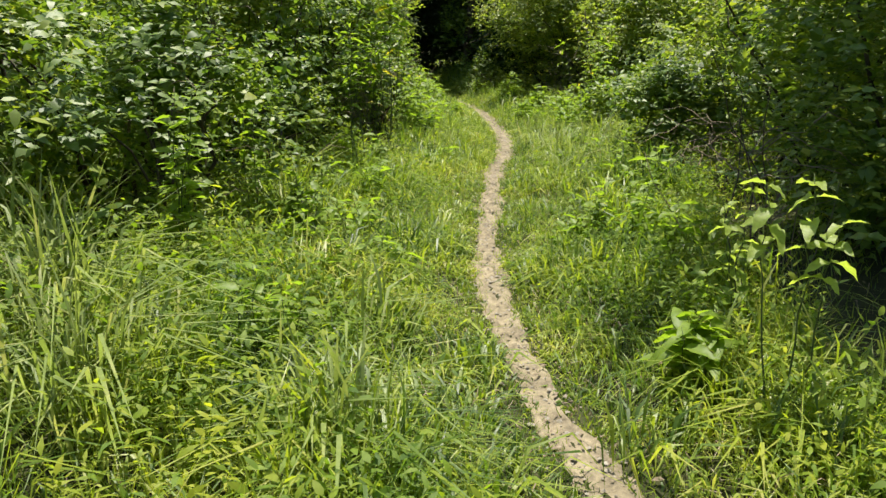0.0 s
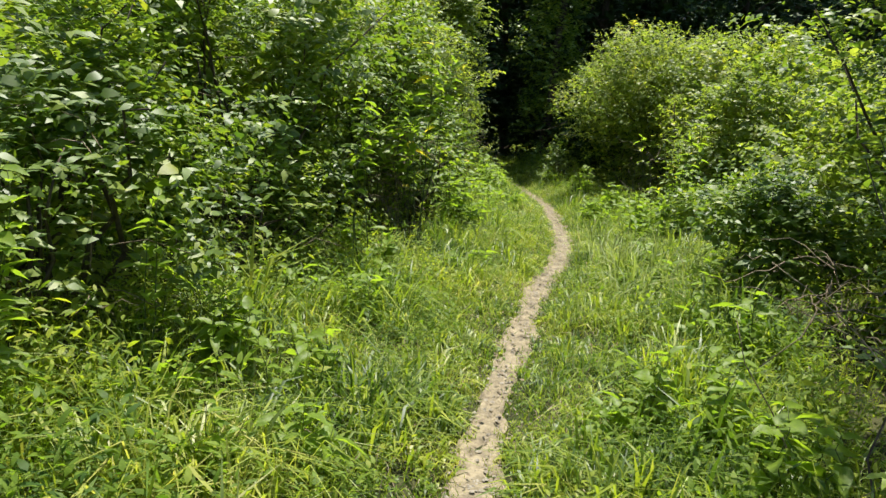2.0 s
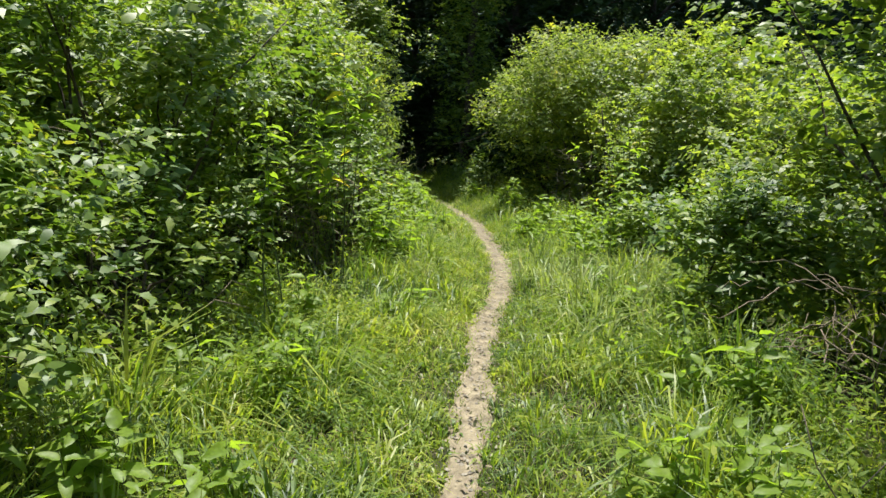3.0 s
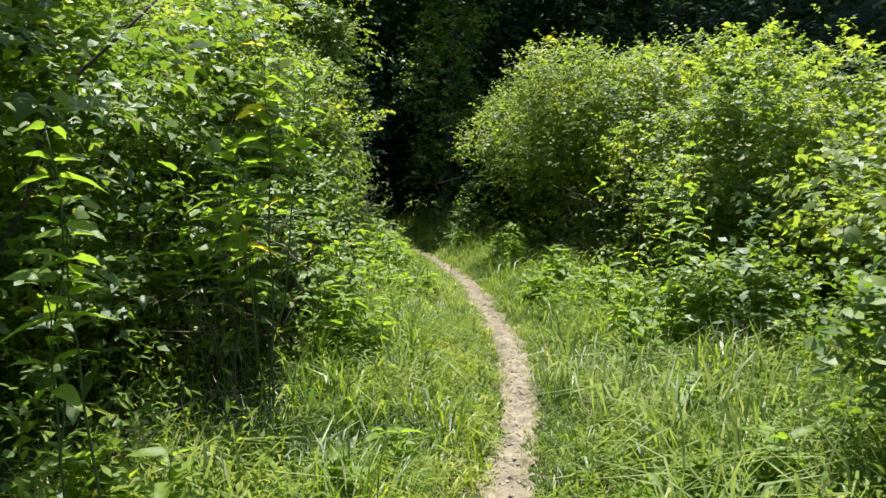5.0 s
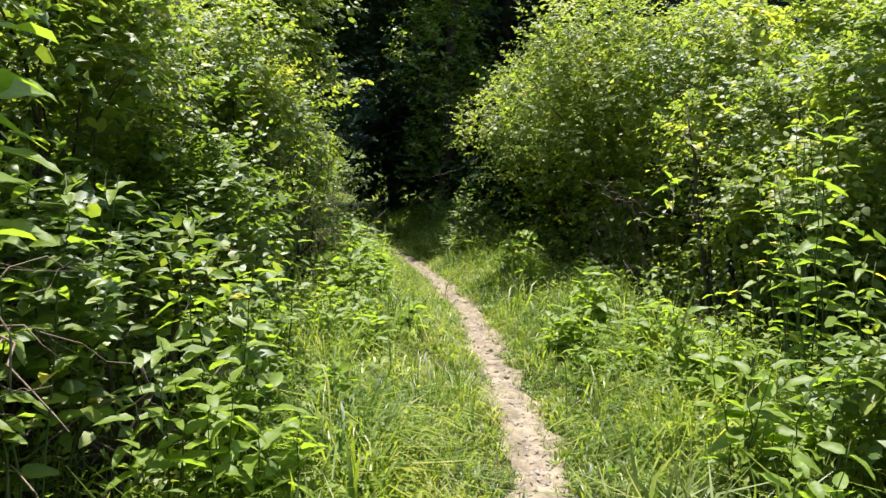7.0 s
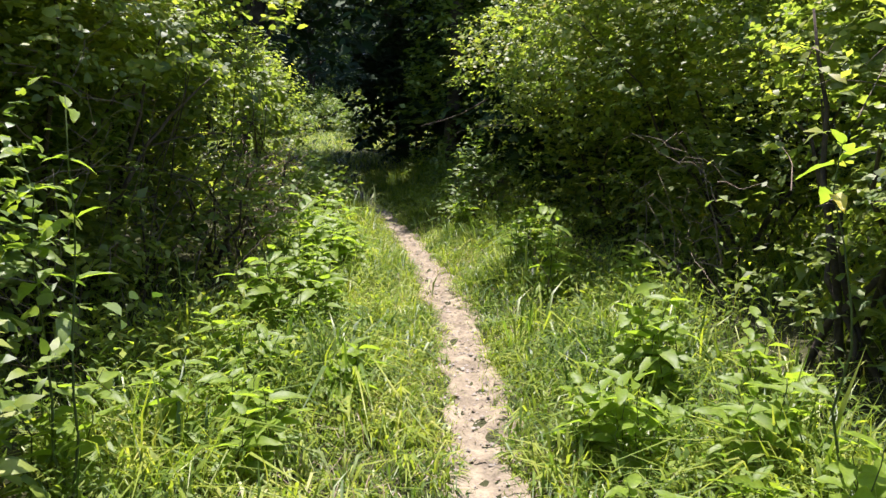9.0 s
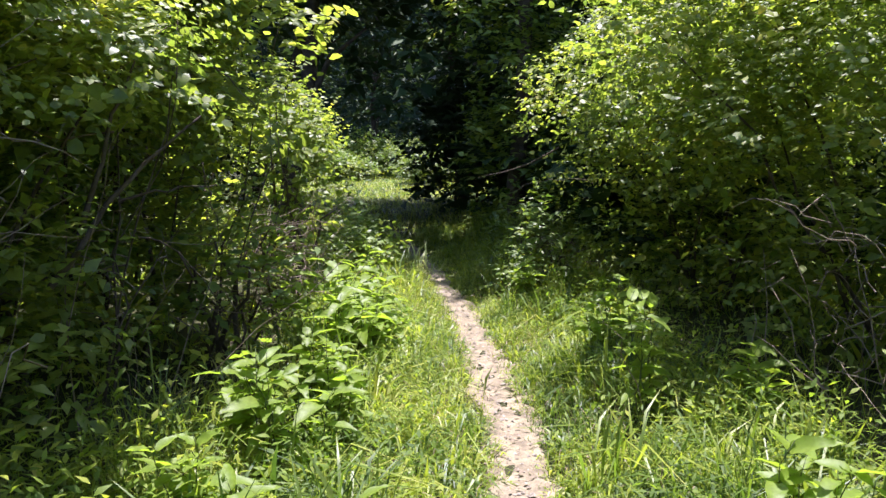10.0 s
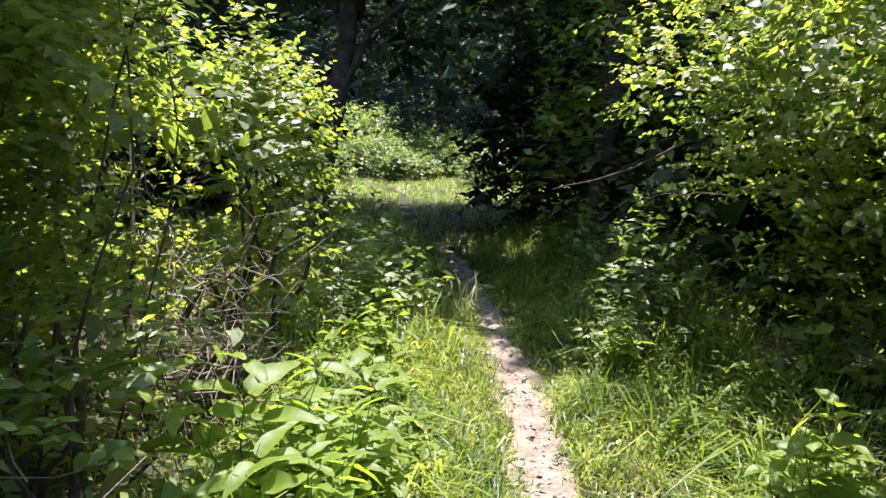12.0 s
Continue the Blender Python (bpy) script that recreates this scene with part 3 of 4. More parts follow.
def herb(seed, x, y, height, n_stalks, pairs, leaves, label, scale=1.0, spread=0.22, yellow=0, name="broadleaf_herb", group="broad-leaved herbs beside the path", lean=(0, 0), first=0.2):
    rng = np.random.default_rng(seed)
    root = new(name)
    z0 = float(ground_z(np.array(x), np.array(y)))
    root.location = (x, y, z0)
    for k in range(n_stalks):
        a = rng.uniform(0, 6.28)
        h = height * rng.uniform(0.72, 1.0) if k else height
        f = (rng.normal(0, 0.05), rng.normal(0, 0.05), -0.03) if k else (0, 0, -0.03)
        tip = (f[0] + math.cos(a) * spread * h + lean[0], f[1] + math.sin(a) * spread * h + lean[1], h) if k else (lean[0], lean[1], h)
        P = bow(rng, f, tip, 0.02, 9, 0.012)
        part("stem", mesh_from("stem", *tube(P, np.linspace(0.005, 0.0015, 9) * (0.6 + 0.4 * height), 5)), M_STEM, root)
        turn = rng.uniform(0, 6.28)
        for j in range(pairs):
            s = first + (1 - first) * (j + 0.6) / pairs
            p = Vector([float(np.interp(s * 8, range(9), P[:, c])) for c in range(3)]) + Vector((0, 0, rng.uniform(-0.02, 0.02)))
            for side in (0, math.pi):
                yaw = turn + j * 1.57 + side + rng.normal(0, 0.25)
                rise = rng.uniform(-0.15, 0.55) * (0.4 + s)
                me = YELLOW_LEAVES[0] if yellow and rng.random() < yellow else leaves[rng.integers(len(leaves))]
                sc = scale * rng.uniform(0.7, 1.15) * (0.75 + 0.35 * math.sin(math.pi * min(1, s)))
                m = Matrix.LocRotScale(p, Euler((rng.normal(0, 0.3), -rise, yaw)), (sc, sc, sc))
                part("leaf", me, None, root, at=m)
    return tagged(root, label, "plant", group)


OVATE = "leafy green herb with broad pointed leaves in grass"
HERBS = [(-0.72, 3.25, 0.42, 2), (1.0, 2.95, 0.36, 3), (-0.36, 4.46, 0.33, 2), (-0.85, 4.6, 0.42, 3), (-1.0, 5.25, 0.5, 3), (-0.5, 5.3, 0.36, 2), (1.06, 5.34, 0.47, 3), (1.35, 4.4, 0.5, 3), (1.4, 5.3, 0.45, 3), (1.75, 6.3, 0.5, 3), (-0.95, 6.1, 0.45, 2),
         (-1.0, 7.9, 0.45, 3), (-0.75, 7.2, 0.4, 2), (-0.5, 10.2, 0.8, 3), (-0.3, 10.25, 0.66, 3), (-0.1, 10.45, 0.5, 3), (-0.55, 10.9, 0.95, 3), (-0.45, 11.5, 0.8, 3), (1.47, 9.95, 0.6, 3), (1.7, 10.8, 0.7, 4), (1.9, 10.5, 0.7, 3),
         (1.7, 13.5, 0.55, 3), (1.56, 13.7, 0.58, 4), (1.3, 13.1, 0.4, 3), (1.36, 15.3, 0.75, 3), (-0.32, 14.45, 0.62, 4), (-0.15, 14.85, 0.56, 4), (-0.3, 15.8, 0.58, 3), (-0.3, 16.4, 0.55, 4), (-0.15, 16.1, 0.42, 4), (-0.4, 16.2, 0.6, 4), (-0.28, 15.1, 0.6, 4), (-0.3, 13.7, 0.5, 3),
         (1.24, 16.3, 0.46, 3), (1.4, 16.5, 0.6, 3), (-0.65, 17.5, 0.5, 3), (-0.5, 16.8, 0.5, 3), (1.5, 9.0, 0.4, 3), (1.6, 8.1, 0.4, 3), (-0.7, 9.2, 0.45, 3), (2.1, 7.6, 0.55, 3), (1.8, 12.0, 0.6, 3), (-0.6, 12.6, 0.6, 3)]
# rank growth round the shaded hollow
HERBS += [(0.8, 18.4, 0.45, 4), (0.62, 19.9, 0.42, 4), (0.6, 20.8, 0.6, 4), (0.9, 21.3, 0.65, 4), (-0.42, 17.3, 0.5, 4), (-0.6, 18.2, 0.55, 4), (-0.75, 18.7, 0.6, 4), (-0.62, 19.4, 0.55, 4),
          (-0.95, 19.3, 0.62, 4), (-0.85, 20.2, 0.55, 4), (-1.3, 20.0, 0.6, 4), (-1.15, 21.2, 0.55, 4), (0.3, 21.9, 0.55, 4), (0.15, 22.9, 0.5, 4)]
more = np.random.default_rng(64)
for i in range(60):
    hy = more.uniform(3.0, 18.5)
    off = more.uniform(0.55, 1.35) * (1 if i % 2 else -1)
    if hy < 6.0 and off < 0:
        continue
    HERBS.append((float(trail_x(hy)) + off, hy, float(np.interp(abs(off), [0.5, 1.3], [0.22, 0.5]) * more.uniform(0.7, 1.1)), 2))
for i, (x, y, h, k) in enumerate(HERBS):
    if under_thicket(np.array(x), np.array(y)):
        continue
    herb(900 + i, x, y, h, k + 1, 5, HERB_LEAVES, OVATE, scale=0.9 + 0.3 * ((i * 7) % 5) / 5)
herb(960, 1.28, 2.65, 0.98, 3, 4, PALE_LEAVES, "tall plant with large pale wrinkled leaves", 0.62, 0.14, first=0.72)
herb(961, 1.38, 3.5, 0.8, 3, 5, PALE_LEAVES, "plant with pale drooping leaves beside dark thicket", 0.45)
herb(962, -0.6, 9.1, 2.0, 3, 11, TALL_LEAVES, "tall upright sapling with long backlit green leaves", 1.0, 0.12, 0.06, "sapling", first=0.6)
herb(963, -0.95, 9.5, 1.6, 3, 11, TALL_LEAVES, "upright sapling with long green leaves", 0.85, 0.12, 0.03, "sapling", first=0.5)
herb(964, 1.95, 12.38, 1.36, 1, 3, TALL_LEAVES, "arching plant with bright yellow-green leaves", 0.8, 0.1, 0.35, "sapling", lean=(-0.17, -0.05), first=0.84)
for i, (x, y, h, sc) in enumerate([(-0.85, 9.9, 1.35, 0.62), (-0.98, 10.35, 1.5, 0.6), (-1.2, 10.0, 1.7, 0.6), (2.2, 11.35, 1.45, 0.5), (2.45, 11.95, 1.7, 0.5), (2.2, 10.95, 1.0, 0.5), (2.05, 11.7, 0.9, 0.5)]):
    herb(1000 + i, x, y, h, 4, 6, TALL_LEAVES, "bushy young shrub with broad glossy pointed leaves", sc, 0.2, 0.03, "sapling", first=0.35)
herb(970, -0.52, 12.45, 1.42, 2, 6, TALL_LEAVES, "slender sapling with glossy leaves leaning over the path", 0.62, 0.12, 0.0, "sapling", lean=(0.12, 0.0), first=0.55)
herb(971, -0.85, 7.35, 1.5, 3, 6, TALL_LEAVES, "slender sapling with drooping green leaves before dark thicket", 0.72, 0.1, 0.0, "sapling", first=0.66)
LONG = "vigorous herb with long broad lance-shaped leaves"
for i, (x, y, h, sc) in enumerate([(-0.32, 16.3, 0.7, 0.9), (-0.2, 15.9, 0.55, 0.85), (-0.46, 16.05, 0.75, 0.95), (-0.1, 16.5, 0.45, 0.7), (0.02, 12.9, 0.42, 0.7), (1.4, 12.9, 0.42, 0.8), (1.85, 12.7, 0.5, 0.8), (1.38, 12.3, 0.3, 0.6), (-0.25, 14.3, 0.6, 0.75), (1.02, 2.95, 0.4, 0.8), (-0.77, 3.0, 0.52, 0.6), (-0.95, 5.12, 0.5, 0.6), (-0.58, 5.0, 0.46, 0.55), (-0.6, 4.15, 0.42, 0.5), (1.47, 4.85, 0.42, 0.7), (1.3, 5.0, 0.5, 0.75), (-0.35, 10.6, 0.7, 0.7)]):
    herb(980 + i, x, y, h, 4, 5, TALL_LEAVES, LONG, sc, 0.25)
shrub(1611, -1.25, 14.8, [(0.3, 0.0, 1.9, 0.34, 0.3, 0.16), (0.6, 0.15, 1.88, 0.22, 0.25, 0.12)], 80, 0.085, per=7, twig_len=0.26, slim=0.8, mat=M_GRAPE, label="climbing vine with broad yellow leaves over the dark thicket", n_stems=3, r0=0.008, core=2)
shrub(1610, -1.1, 15.9, [(0.42, 0.0, 1.92, 0.3, 0.35, 0.25), (0.2, 0.2, 2.1, 0.3, 0.3, 0.25)], 80, 0.085, per=7, twig_len=0.3, slim=0.75, mat=M_VINE, label="climbing vine with large yellow-green leaves hanging from the thicket", n_stems=3, r0=0.008, core=2)
herb(965, 2.4, 11.6, 1.65, 3, 10, TALL_LEAVES, "upright sapling with long green leaves", 0.7, 0.15, 0.04, "sapling")
herb(966, -0.55, 10.7, 1.2, 3, 9, TALL_LEAVES, "upright sapling with long green leaves", 0.6, 0.2, 0.02, "sapling")
herb(968, -1.4, 4.1, 1.12, 5, 8, HERB_LEAVES, "tall leafy herb with pointed leaves at the edge of the thicket", 0.95, 0.16, 0.0, "sapling", first=0.3)
herb(967, -1.2, 4.95, 0.95, 3, 7, TALL_LEAVES, "upright sapling with long green leaves", 0.6, 0.2, 0.0, "sapling")

# ---------------------------------------------------------------- grass and small cover


def blades(rng, x, y, length, width, lean=0.5, z=None, a=None):
    """Grass blades, bent over at their widest point; a: the way that each one leans."""
    n = len(x)
    z = ground_z(x, y) - 0.01 if z is None else z
    p = np.stack([x, y, z], -1)
    a = rng.uniform(0, 2 * np.pi, n) if a is None else a
    d = np.stack([np.cos(a), np.sin(a), np.zeros(n)], -1)
    b = a + np.pi / 2 + rng.normal(0, 0.5, n)
    s = np.stack([np.cos(b), np.sin(b), np.zeros(n)], -1) * (width * 0.5)[:, None]
    t = (lean * rng.uniform(0.15, 1.6, n))[:, None]
    L = length[:, None]
    up = np.array([0, 0, 1.0])
    mid = p + up * L * (0.56 - 0.05 * t) + d * L * 0.24 * t
    tip = p + up * L * (0.95 - 0.4 * np.minimum(t, 1.9)) + d * L * (0.75 * np.minimum(t, 1.3))
    v = np.stack([p, mid + s, mid - s, tip], 1)
    return v.reshape(-1, 3), (KITE4[None] + 4 * np.arange(n)[:, None, None]).reshape(-1, 3)


def scatter(rng, n, x0, x1, y0, y1, power=1.0):
    y = y0 + (y1 - y0) * rng.random(n) ** power
    return rng.uniform(x0, x1, n), y


rng = np.random.default_rng(21)
tx, tyy = scatter(rng, 31000, -3.2, 4.0, 0.9, 24.0)
off = np.abs(tx - trail_x(tyy))
keep = (off > trail_half(tyy) * 0.95) & (rng.random(len(tx)) < np.clip(1.5 - off / 1.5, 0.2, 1))
keep &= ~under_thicket(tx, tyy)
tx, tyy = tx[keep], tyy[keep]
per = 14
tuft_tall = np.maximum(0.3, 0.68 + 0.6 * np.sin(tx * 4.1 + tyy) * np.sin(tyy * 3.3 - tx) + 0.3 * np.sin(tx * 11 - 3 * tyy) * np.sin(9 * tyy) + rng.uniform(-0.3, 0.6, len(tx)))
ox, oy = rng.normal(0, 0.03, len(tx) * per), rng.normal(0, 0.03, len(tx) * per)
x, y = np.repeat(tx, per) + ox, np.repeat(tyy, per) + oy
fan = np.arctan2(oy, ox) + rng.normal(0, 0.5, len(x)) + np.repeat(rng.normal(0, 0.8, len(tx)), per) * 0.3
dd = np.abs(x - trail_x(y))
keep = dd > trail_half(y) * rng.uniform(0.55, 1.15, len(x))
tall = np.interp(dd, [0.07, 0.16, 0.35, 0.8, 1.6, 3], [0.05, 0.11, 0.21, 0.34, 0.42, 0.42]) * np.repeat(tuft_tall, per)
wide = np.repeat(0.006 + 0.012 * rng.random(len(tx)) ** 1.8, per)
x, y, tall, wide, fan = x[keep], y[keep], tall[keep], wide[keep], fan[keep]
grass = part("grass", mesh_from("grass", *blades(rng, x, y, tall * rng.uniform(0.4, 1.15, len(x)), wide * rng.uniform(0.7, 1.2, len(x)), 1.3, a=fan)), M_GRASS)
tagged(grass, "sunlit green meadow grass along both sides of the path", "grass", "", "stuff")
x, y = scatter(rng, 280000, -1.6, 2.8, 1.0, 21.0)
dd = np.abs(x - trail_x(y)) / trail_half(y)
keep = (dd > rng.uniform(0.45, 1.2, len(x))) & (rng.random(len(x)) < np.clip(1.25 - dd / 4.5, 0.06, 0.95))
x, y = x[keep], y[keep]
n = len(x)
a, b = rng.uniform(0, 6.28, n), rng.uniform(0, 6.28, n)
hgt = rng.uniform(0.025, 0.09, n) * np.interp(np.abs(x - trail_x(y)), [0.1, 0.5], [0.6, 1.5])
p = np.stack([x, y, ground_z(x, y)], -1)
sd = np.stack([np.cos(b), np.sin(b), 0 * b], -1) * rng.uniform(0.002, 0.0045, n)[:, None]
tip = p + np.stack([np.cos(a) * hgt * rng.uniform(0, 1.2, n), np.sin(a) * hgt * rng.uniform(0, 1.2, n), hgt], -1)
turf = part("turf", mesh_from("turf", np.stack([p - sd, p + sd, tip], 1), np.arange(3 * n).reshape(-1, 3)), M_GRASS)
tagged(turf, "short dense turf beside the trodden path", "grass", "", "stuff")
x, y = scatter(rng, 18000, -1.6, 2.6, 1.0, 20.0)
dd = np.abs(x - trail_x(y))
keep = (dd > 0.07) & (rng.random(len(x)) < np.clip(1.3 - dd / 1.2, 0.1, 1))
x, y, dd = x[keep], y[keep], dd[keep]
thatch = part("dry_grass", mesh_from("dry_grass", *blades(rng, x, y, np.interp(dd, [0.1, 0.5], [0.07, 0.2]) * rng.uniform(0.5, 1.5, len(x)), rng.uniform(0.002, 0.005, len(x)), 1.5)), M_STRAW)
tagged(thatch, "dry straw-coloured blades among the green grass", "dry grass", "", "stuff")

rng = np.random.default_rng(22)
x, y = scatter(rng, 66000, -2.6, 3.4, 1.2, 24.5)
dd = np.abs(x - trail_x(y))
keep = (dd > 0.13) & (rng.random(len(x)) < np.clip(dd / 0.6, 0.3, 1)) & (np.sin(x * 2.7 + 1.3 * y) + np.sin(y * 1.9 - 1.1 * x) + rng.normal(0, 0.8, len(x)) > -0.35)
keep &= ~under_thicket(x, y) | (rng.random(len(x)) < 0.14)
x, y, dd = x[keep], y[keep], dd[keep]
n, per = len(x), 8
h = np.interp(dd, [0.15, 0.4, 0.8, 2.0], [0.07, 0.16, 0.27, 0.46]) * rng.uniform(0.45, 1.25, n)
foot = np.stack([x, y, ground_z(x, y)], -1)
way = np.stack([rng.normal(0, 0.3, n), rng.normal(0, 0.3, n), np.ones(n)], -1)
s_up = np.linspace(0.25, 1.0, per)
pos = foot[:, None] + way[:, None] * (h[:, None] * s_up)[..., None]
a = rng.uniform(0, 6.28, n)[:, None] + np.arange(per)[None] * 2.4 + rng.normal(0, 0.3, (n, per))
dirs = np.stack([np.cos(a), np.sin(a), rng.normal(0.15, 0.35, (n, per)) + 0.5 * s_up], -1).reshape(-1, 3)
L = (np.interp(h, [0.05, 0.3, 0.6], [0.03, 0.054, 0.068])[:, None] * rng.uniform(0.6, 1.3, (n, per))).ravel()
slim = np.repeat(rng.uniform(0.16, 0.42, n), per)
near = np.repeat((y < 5.0) & (slim[::per] > 0.3), per)
ups = np.array([0, 0, 1.0]) + rng.normal(0, 0.3, (n * per, 3))
weeds = joined([leaf_set(rng, pos.reshape(-1, 3)[sel], dirs[sel], ups[sel], L[sel], L[sel] * slim[sel], whole) for sel, whole in ((near, True), (~near, False))])
sv = np.stack([foot + [0.002, 0, 0], foot - [0.002, 0, 0], foot + way * h[:, None]], 1).reshape(-1, 3)
cover = part("weeds", mesh_from("weeds", *joined([weeds, (sv, np.arange(3 * n).reshape(-1, 3))])), M_COVER)
tagged(cover, "low leafy weeds growing among the grass", "weeds", "", "stuff")

# grass of the far clearing and of the shaded hollow
rng = np.random.default_rng(23)
x, y = scatter(rng, 46000, -9, 3.0, 23.0, 42.0)
keep = np.abs(x - trail_x(y)) > 0.15
x, y = x[keep], y[keep]
far = part("grass", mesh_from("far_grass", *blades(rng, x, y, rng.uniform(0.08, 0.32, len(x)), rng.uniform(0.01, 0.02, len(x)), 1.2)), M_GRASS)
tagged(far, "short bright grass of the clearing behind the trees", "grass", "", "stuff")

# coarse clumps of tall grass
CLUMPS = [(-0.36, 2.4, 0.58, 80), (-0.52, 2.62, 0.5, 50), (-0.3, 3.45, 0.56, 30), (-1.6, 3.1, 0.9, 150), (-1.3, 2.5, 0.8, 120), (-1.85, 3.5, 0.95, 120), (-1.25, 2.9, 0.6, 90), (-0.35, 3.6, 0.4, 40), (0.75, 2.5, 0.32, 60), (1.3, 7.6, 0.45, 60), (1.55, 6.9, 0.5, 60), (1.5, 8.6, 0.5, 60), (1.75, 9.1, 0.5, 50), (0.05, 9.9, 0.5, 50), (0.0, 10.4, 0.45, 50), (-0.25, 9.3, 0.45, 60),
          (0.75, 4.6, 0.35, 50), (-0.55, 4.4, 0.45, 40), (1.15, 14.6, 0.5, 40), (1.3, 15.6, 0.5, 35), (-0.2, 13.6, 0.45, 40), (-0.75, 8.3, 0.5, 50), (1.35, 11.9, 0.42, 50), (1.1, 17.6, 0.5, 40)]
for cx, cy in [(1.25, 7.9), (1.5, 8.3), (1.8, 8.5), (1.35, 8.7), (1.6, 9.0), (2.0, 9.1), (1.25, 9.3), (1.85, 9.5), (1.5, 9.7), (2.2, 9.6), (1.7, 7.6), (2.05, 8.0), (1.15, 10.2), (2.3, 8.8)]:
    CLUMPS.append((cx, cy, 0.6, 60))
for cx, cy in [(0.72, 18.8), (0.85, 19.2), (0.55, 19.5), (1.1, 19.5), (0.75, 20.3), (0.4, 20.6), (1.3, 20.8), (0.5, 21.4), (0.2, 22.3), (-0.35, 18.6), (-0.55, 19.0), (-0.45, 19.9), (-0.75, 19.8), (-0.95, 20.8), (-1.0, 21.8), (-1.4, 22.4), (0.5, 22.9), (-0.1, 23.9), (-1.5, 23.6)]:
    CLUMPS.append((cx, cy, 0.52, 60))
more = np.random.default_rng(65)
for i in range(46):
    hy = more.uniform(2.3, 17.5)
    off = more.uniform(0.3, 1.25) * (1 if i % 2 else -1)
    CLUMPS.append((float(trail_x(hy)) + off, hy, float(np.interp(abs(off), [0.3, 1.2], [0.25, 0.5]) * more.uniform(0.8, 1.2)), int(more.integers(22, 50))))
for i, (cx, cy, h, k) in enumerate(CLUMPS):
    rng = np.random.default_rng(1200 + i)
    px, py = rng.normal(0, 0.09, k), rng.normal(0, 0.09, k)
    me = mesh_from("tall_grass", *blades(rng, px, py, h * rng.uniform(0.6, 1.25, k), rng.uniform(0.008, 0.019, k), 1.0, np.full(k, -0.02)))
    ob = part("tall_grass", me, M_REED if h > 0.55 or i % 4 == 1 else M_GRASS)
    ob.location = (cx, cy, float(ground_z(np.array(cx), np.array(cy))))
    tagged(ob, "clump of coarse tall green grass with arching blades", "grass clump", "coarse grass clumps")

# ---------------------------------------------------------------- dry tangles, bare stems and litter


def twig_tangle(seed, x, y, size, low, top, count):
    rng = np.random.default_rng(seed)
    root = new("twig_tangle")
    root.location = (x, y, float(ground_z(np.array(x), np.array(y))))
    for k in range(count):
        a = np.array([rng.normal(0, size * 0.5), rng.normal(0, size * 0.6), rng.uniform(low, top) if k % 5 else -0.03])
        way = unit(rng.normal(size=3) * (1, 1, 0.45)) if k % 5 else unit(rng.normal(size=3) * (0.35, 0.35, 0) + (0, 0, 1))
        ln = rng.uniform(0.2, 0.6) if k % 5 else top * rng.uniform(0.6, 1.05)
        r = rng.uniform(0.002, 0.005)
        part("twig", mesh_from("twig", *tube(bow(rng, a, a + way * ln, rng.uniform(-0.06, 0.1), 6, 0.018), np.linspace(r, r * 0.35, 6), 4)), M_TWIG, root)
    return tagged(root, "tangle of dry brown twigs at the thicket's foot", "twigs", "dry twig tangles")


for i, (x, y, size, low, top, k) in enumerate([(-0.92, 9.6, 0.36, 0.35, 1.05, 60), (-0.9, 16.5, 0.32, 0.3, 0.95, 110), (2.2, 6.5, 0.4, 0.1, 0.7, 45), (1.95, 4.6, 0.4, 0.3, 1.0, 40), (-1.15, 13.8, 0.35, 0.4, 1.6, 45), (2.35, 15.3, 0.4, 0.3, 1.1, 45), (-1.2, 14.9, 0.3, 0.4, 1.5, 30)]):
    twig_tangle(1500 + i, x, y, size, low, top, k)

shrub(1600, 1.75, 4.3, [(-0.2, -0.1, 1.38, 0.22, 0.22, 0.07), (0.0, 0.15, 1.2, 0.15, 0.2, 0.05)], 30, 0.06, per=9, twig_len=0.25, mat=M_VINE, label="thin shrub with a few sunlit leafy sprays", n_stems=4, r0=0.008, core=2)

BRANCHES = [((-1.15, 14.3, 0.9), (-0.72, 14.85, 1.62), 0.06, 0.016), ((-1.1, 14.45, 1.1), (-0.9, 14.6, 1.85), 0.03, 0.014), ((-0.98, 14.55, 1.24), (-0.62, 14.75, 1.3), 0.02, 0.007), ((-0.92, 14.6, 1.08), (-0.62, 14.8, 0.72), 0.09, 0.005),
         ((-0.75, 14.9, 1.4), (-0.68, 15.0, 0.95), 0.02, 0.004), ((-0.8, 15.0, 1.9), (-0.58, 15.2, 1.66), 0.03, 0.006), ((-1.0, 14.5, 0.6), (-0.7, 14.7, 1.2), 0.05, 0.005), ((1.05, 18.2, 1.5), (0.36, 18.35, 1.22), -0.04, 0.009)]
for i, (a, b, sag, r) in enumerate(BRANCHES):
    rng = np.random.default_rng(1350 + i)
    ob = part("bare_branch", mesh_from("bare_branch", *tube(bow(rng, (0, 0, 0), np.array(b) - np.array(a), sag, 9, 0.007), np.linspace(r, r * 0.3, 9), 6)), M_BARK)
    ob.location = a
    tagged(ob, "bare grey-brown branch crossing the shaded thicket", "branch", "bare branches")

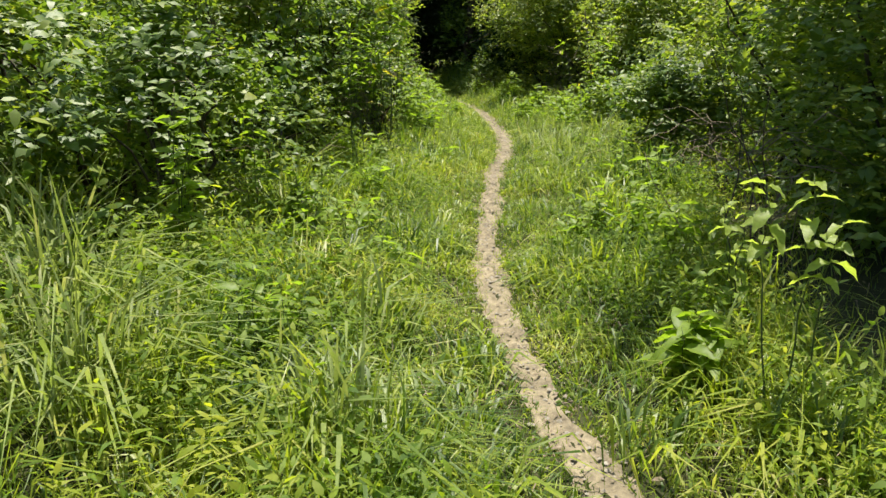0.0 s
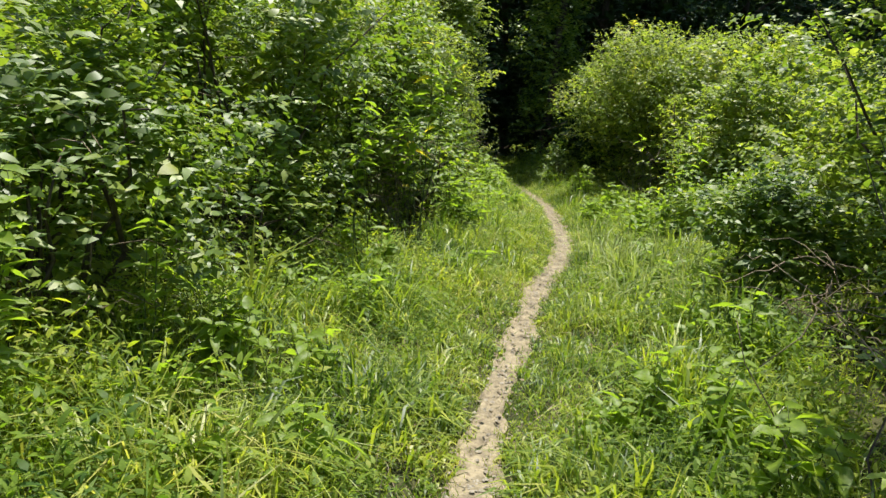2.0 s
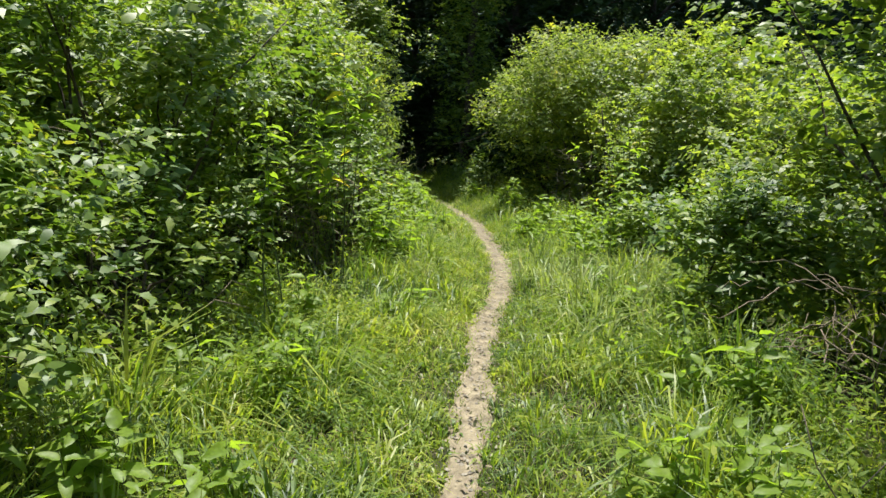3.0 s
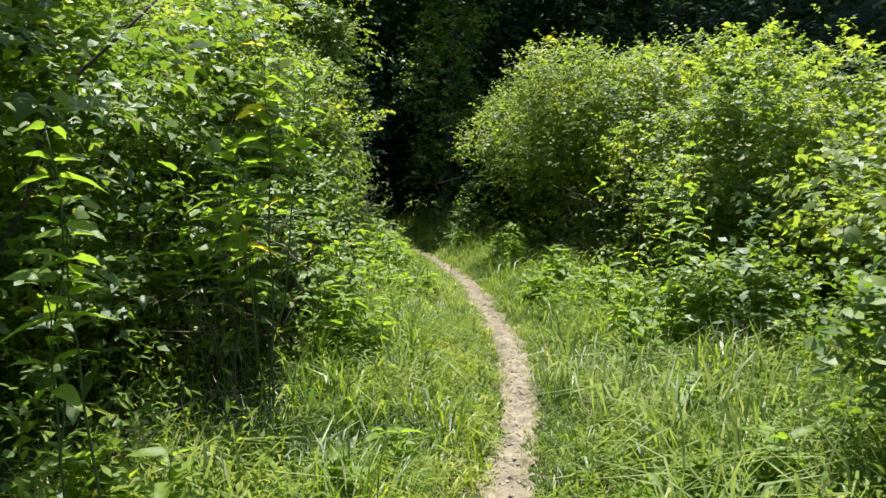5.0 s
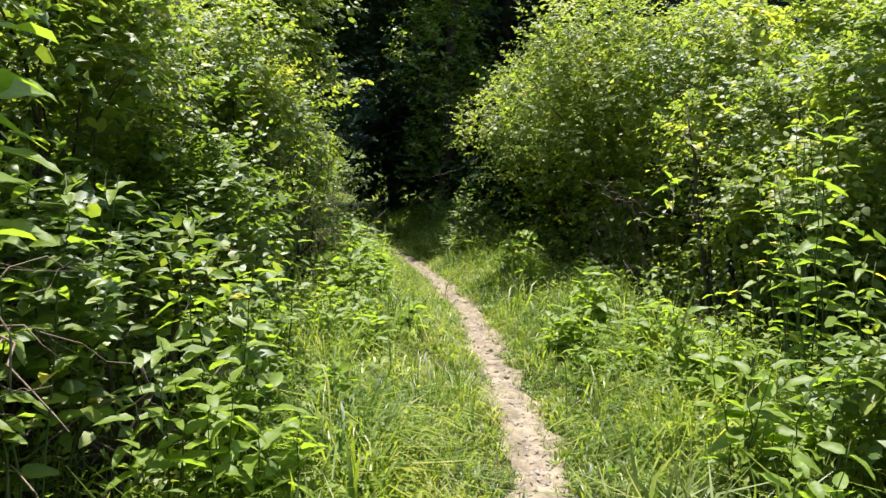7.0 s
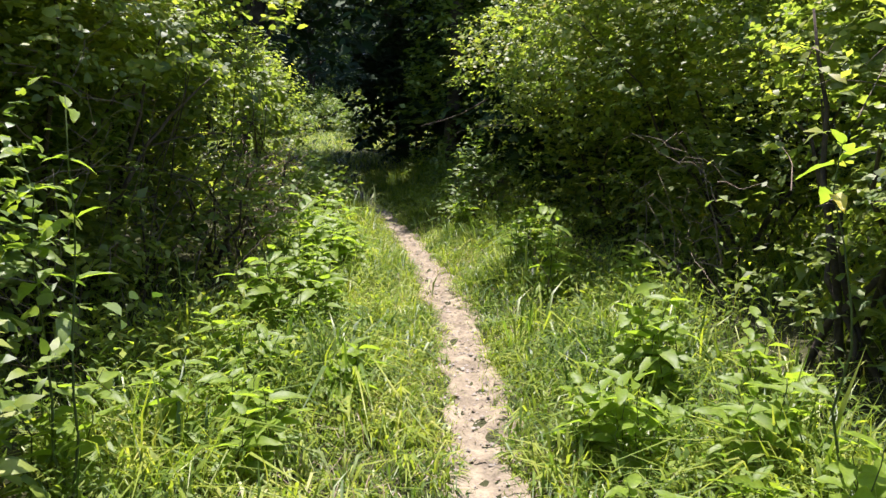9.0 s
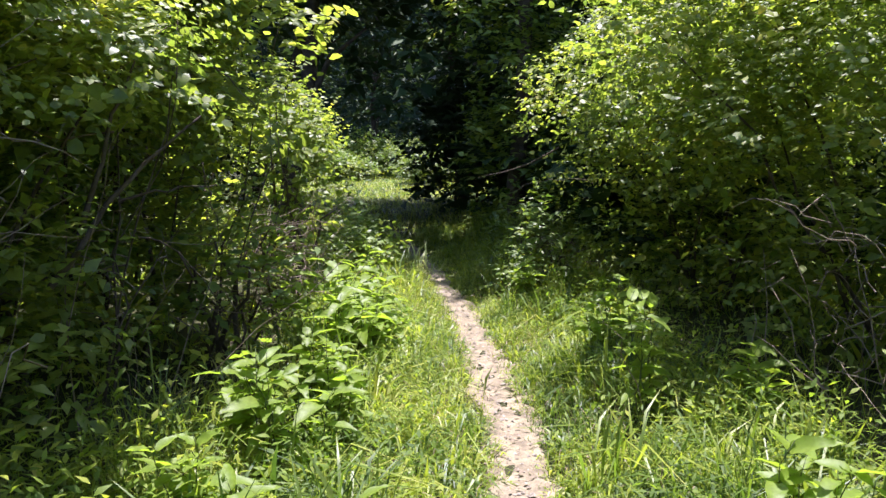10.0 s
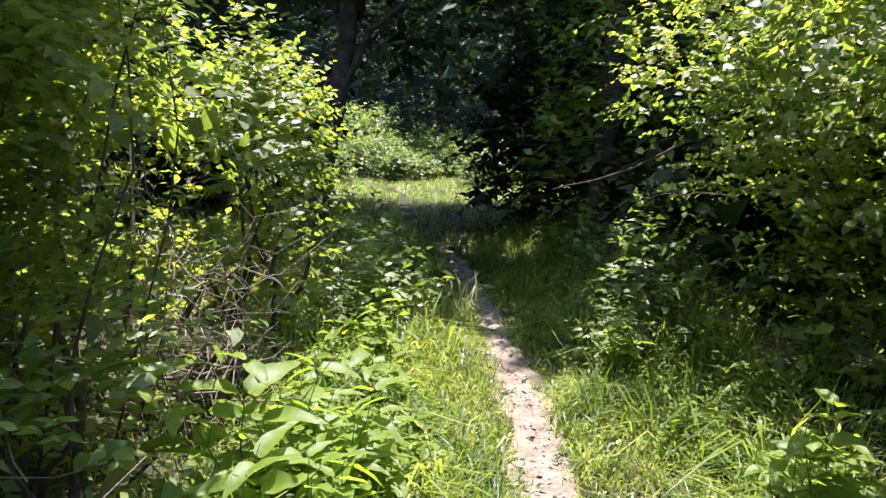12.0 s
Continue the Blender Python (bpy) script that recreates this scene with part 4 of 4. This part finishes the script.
BARE = [((1.75, 4.0, 0.5), (1.35, 4.9, 1.0), 0.1), ((2.2, 4.3, 0.75), (1.4, 4.6, 0.75), 0.06), ((2.1, 5.0, 0.5), (1.3, 5.2, 0.85), 0.08), ((-1.05, 8.7, 0.34), (-0.33, 8.75, 0.47), 0.05), ((-1.2, 13.0, 0.75), (-0.75, 13.3, 0.45), 0.08),
        ((-1.3, 13.2, 1.0), (-0.7, 13.8, 1.15), 0.1), ((-1.2, 14.3, 0.3), (-0.75, 14.2, 1.6), 0.05), ((-1.25, 13.6, 0.4), (-0.8, 13.7, 1.4), 0.08), ((1.35, 18.2, 1.2), (0.6, 18.3, 1.05), 0.1),
        ((1.4, 15.2, 0.1), (1.1, 15.0, 0.75), 0.1), ((-1.3, 10.0, 0.4), (-0.7, 10.4, 0.9), 0.1), ((-1.4, 10.2, 0.9), (-0.65, 10.2, 0.75), 0.08)]
for i, (a, b, sag) in enumerate(BARE):
    rng = np.random.default_rng(1300 + i)
    P = bow(rng, (0, 0, 0), np.array(b) - np.array(a), sag, 9, 0.012)
    ob = part("dead_bramble", mesh_from("dead_bramble", *tube(P, np.linspace(0.0035, 0.0012, 9), 5)), M_TWIG)
    ob.location = a
    tagged(ob, "thin dead arching bramble sticking out of the thicket", "bramble", "dead brambles")

rng = np.random.default_rng(31)
bits = []
for k in range(3200):
    yy = rng.uniform(2, 22)
    xx = trail_x(yy) + rng.normal(0, 0.085)
    r = 0.003 + 0.013 * rng.random() ** 2.5
    zz = float(ground_z(np.array(xx), np.array(yy))) + 0.016
    ang = np.arange(6) * 1.047 + rng.uniform(0, 1)
    ring = np.stack([xx + r * np.cos(ang) * rng.uniform(0.7, 1.2, 6), yy + r * np.sin(ang) * rng.uniform(0.7, 1.2, 6), np.full(6, zz)], -1)
    top = np.array([[xx, yy, zz + r * rng.uniform(0.4, 0.8)]])
    bits.append((np.concatenate([ring, top]), np.array([(i, (i + 1) % 6, 6) for i in range(6)])))
peb = part("pebbles", mesh_from("pebbles", *joined(bits)), M_STONE)
tagged(peb, "small pebbles and crumbs of earth on the path", "pebbles", "", "stuff")

rng = np.random.default_rng(33)
yy = rng.uniform(2.2, 22, 900)
xx = trail_x(yy) + rng.normal(0, 0.11, 900)
a = rng.uniform(0, 6.28, 900)
L = rng.uniform(0.015, 0.045, 900)
lit = leaf_set(rng, np.stack([xx, yy, ground_z(xx, yy) + 0.026], -1), np.stack([np.cos(a), np.sin(a), rng.uniform(-0.05, 0.3, 900)], -1), np.array([0, 0, 1.0]) + rng.normal(0, 0.2, (900, 3)), L, L * rng.uniform(0.15, 0.55, 900))
litter = part("leaf_litter", mesh_from("leaf_litter", *lit), M_TWIG)
tagged(litter, "dead brown leaves and bits of stalk on the path", "leaf litter", "", "stuff")

# rough grass of the open ground round about
rng = np.random.default_rng(41)
x, y = scatter(rng, 85000, -14, 14, -9, 26)
keep = (np.abs(x) > 2.8) | (y < 1.2)
keep &= np.abs(x - trail_x(y)) > 0.2
x, y = x[keep], y[keep]
n = len(x)
a, b, h = rng.uniform(0, 6.28, n), rng.uniform(0, 6.28, n), rng.uniform(0.1, 0.35, n)
p = np.stack([x, y, ground_z(x, y) - 0.01], -1)
sd = np.stack([np.cos(b), np.sin(b), 0 * b], -1) * rng.uniform(0.015, 0.04, n)[:, None]
tip = p + np.stack([np.cos(a) * h * 0.7, np.sin(a) * h * 0.7, h], -1)
wild = part("rough_grass", mesh_from("rough_grass", np.stack([p - sd, p + sd, tip], 1), np.arange(3 * n).reshape(-1, 3)), M_GRASS)
tagged(wild, "rough green grass round the thickets", "grass", "", "stuff")
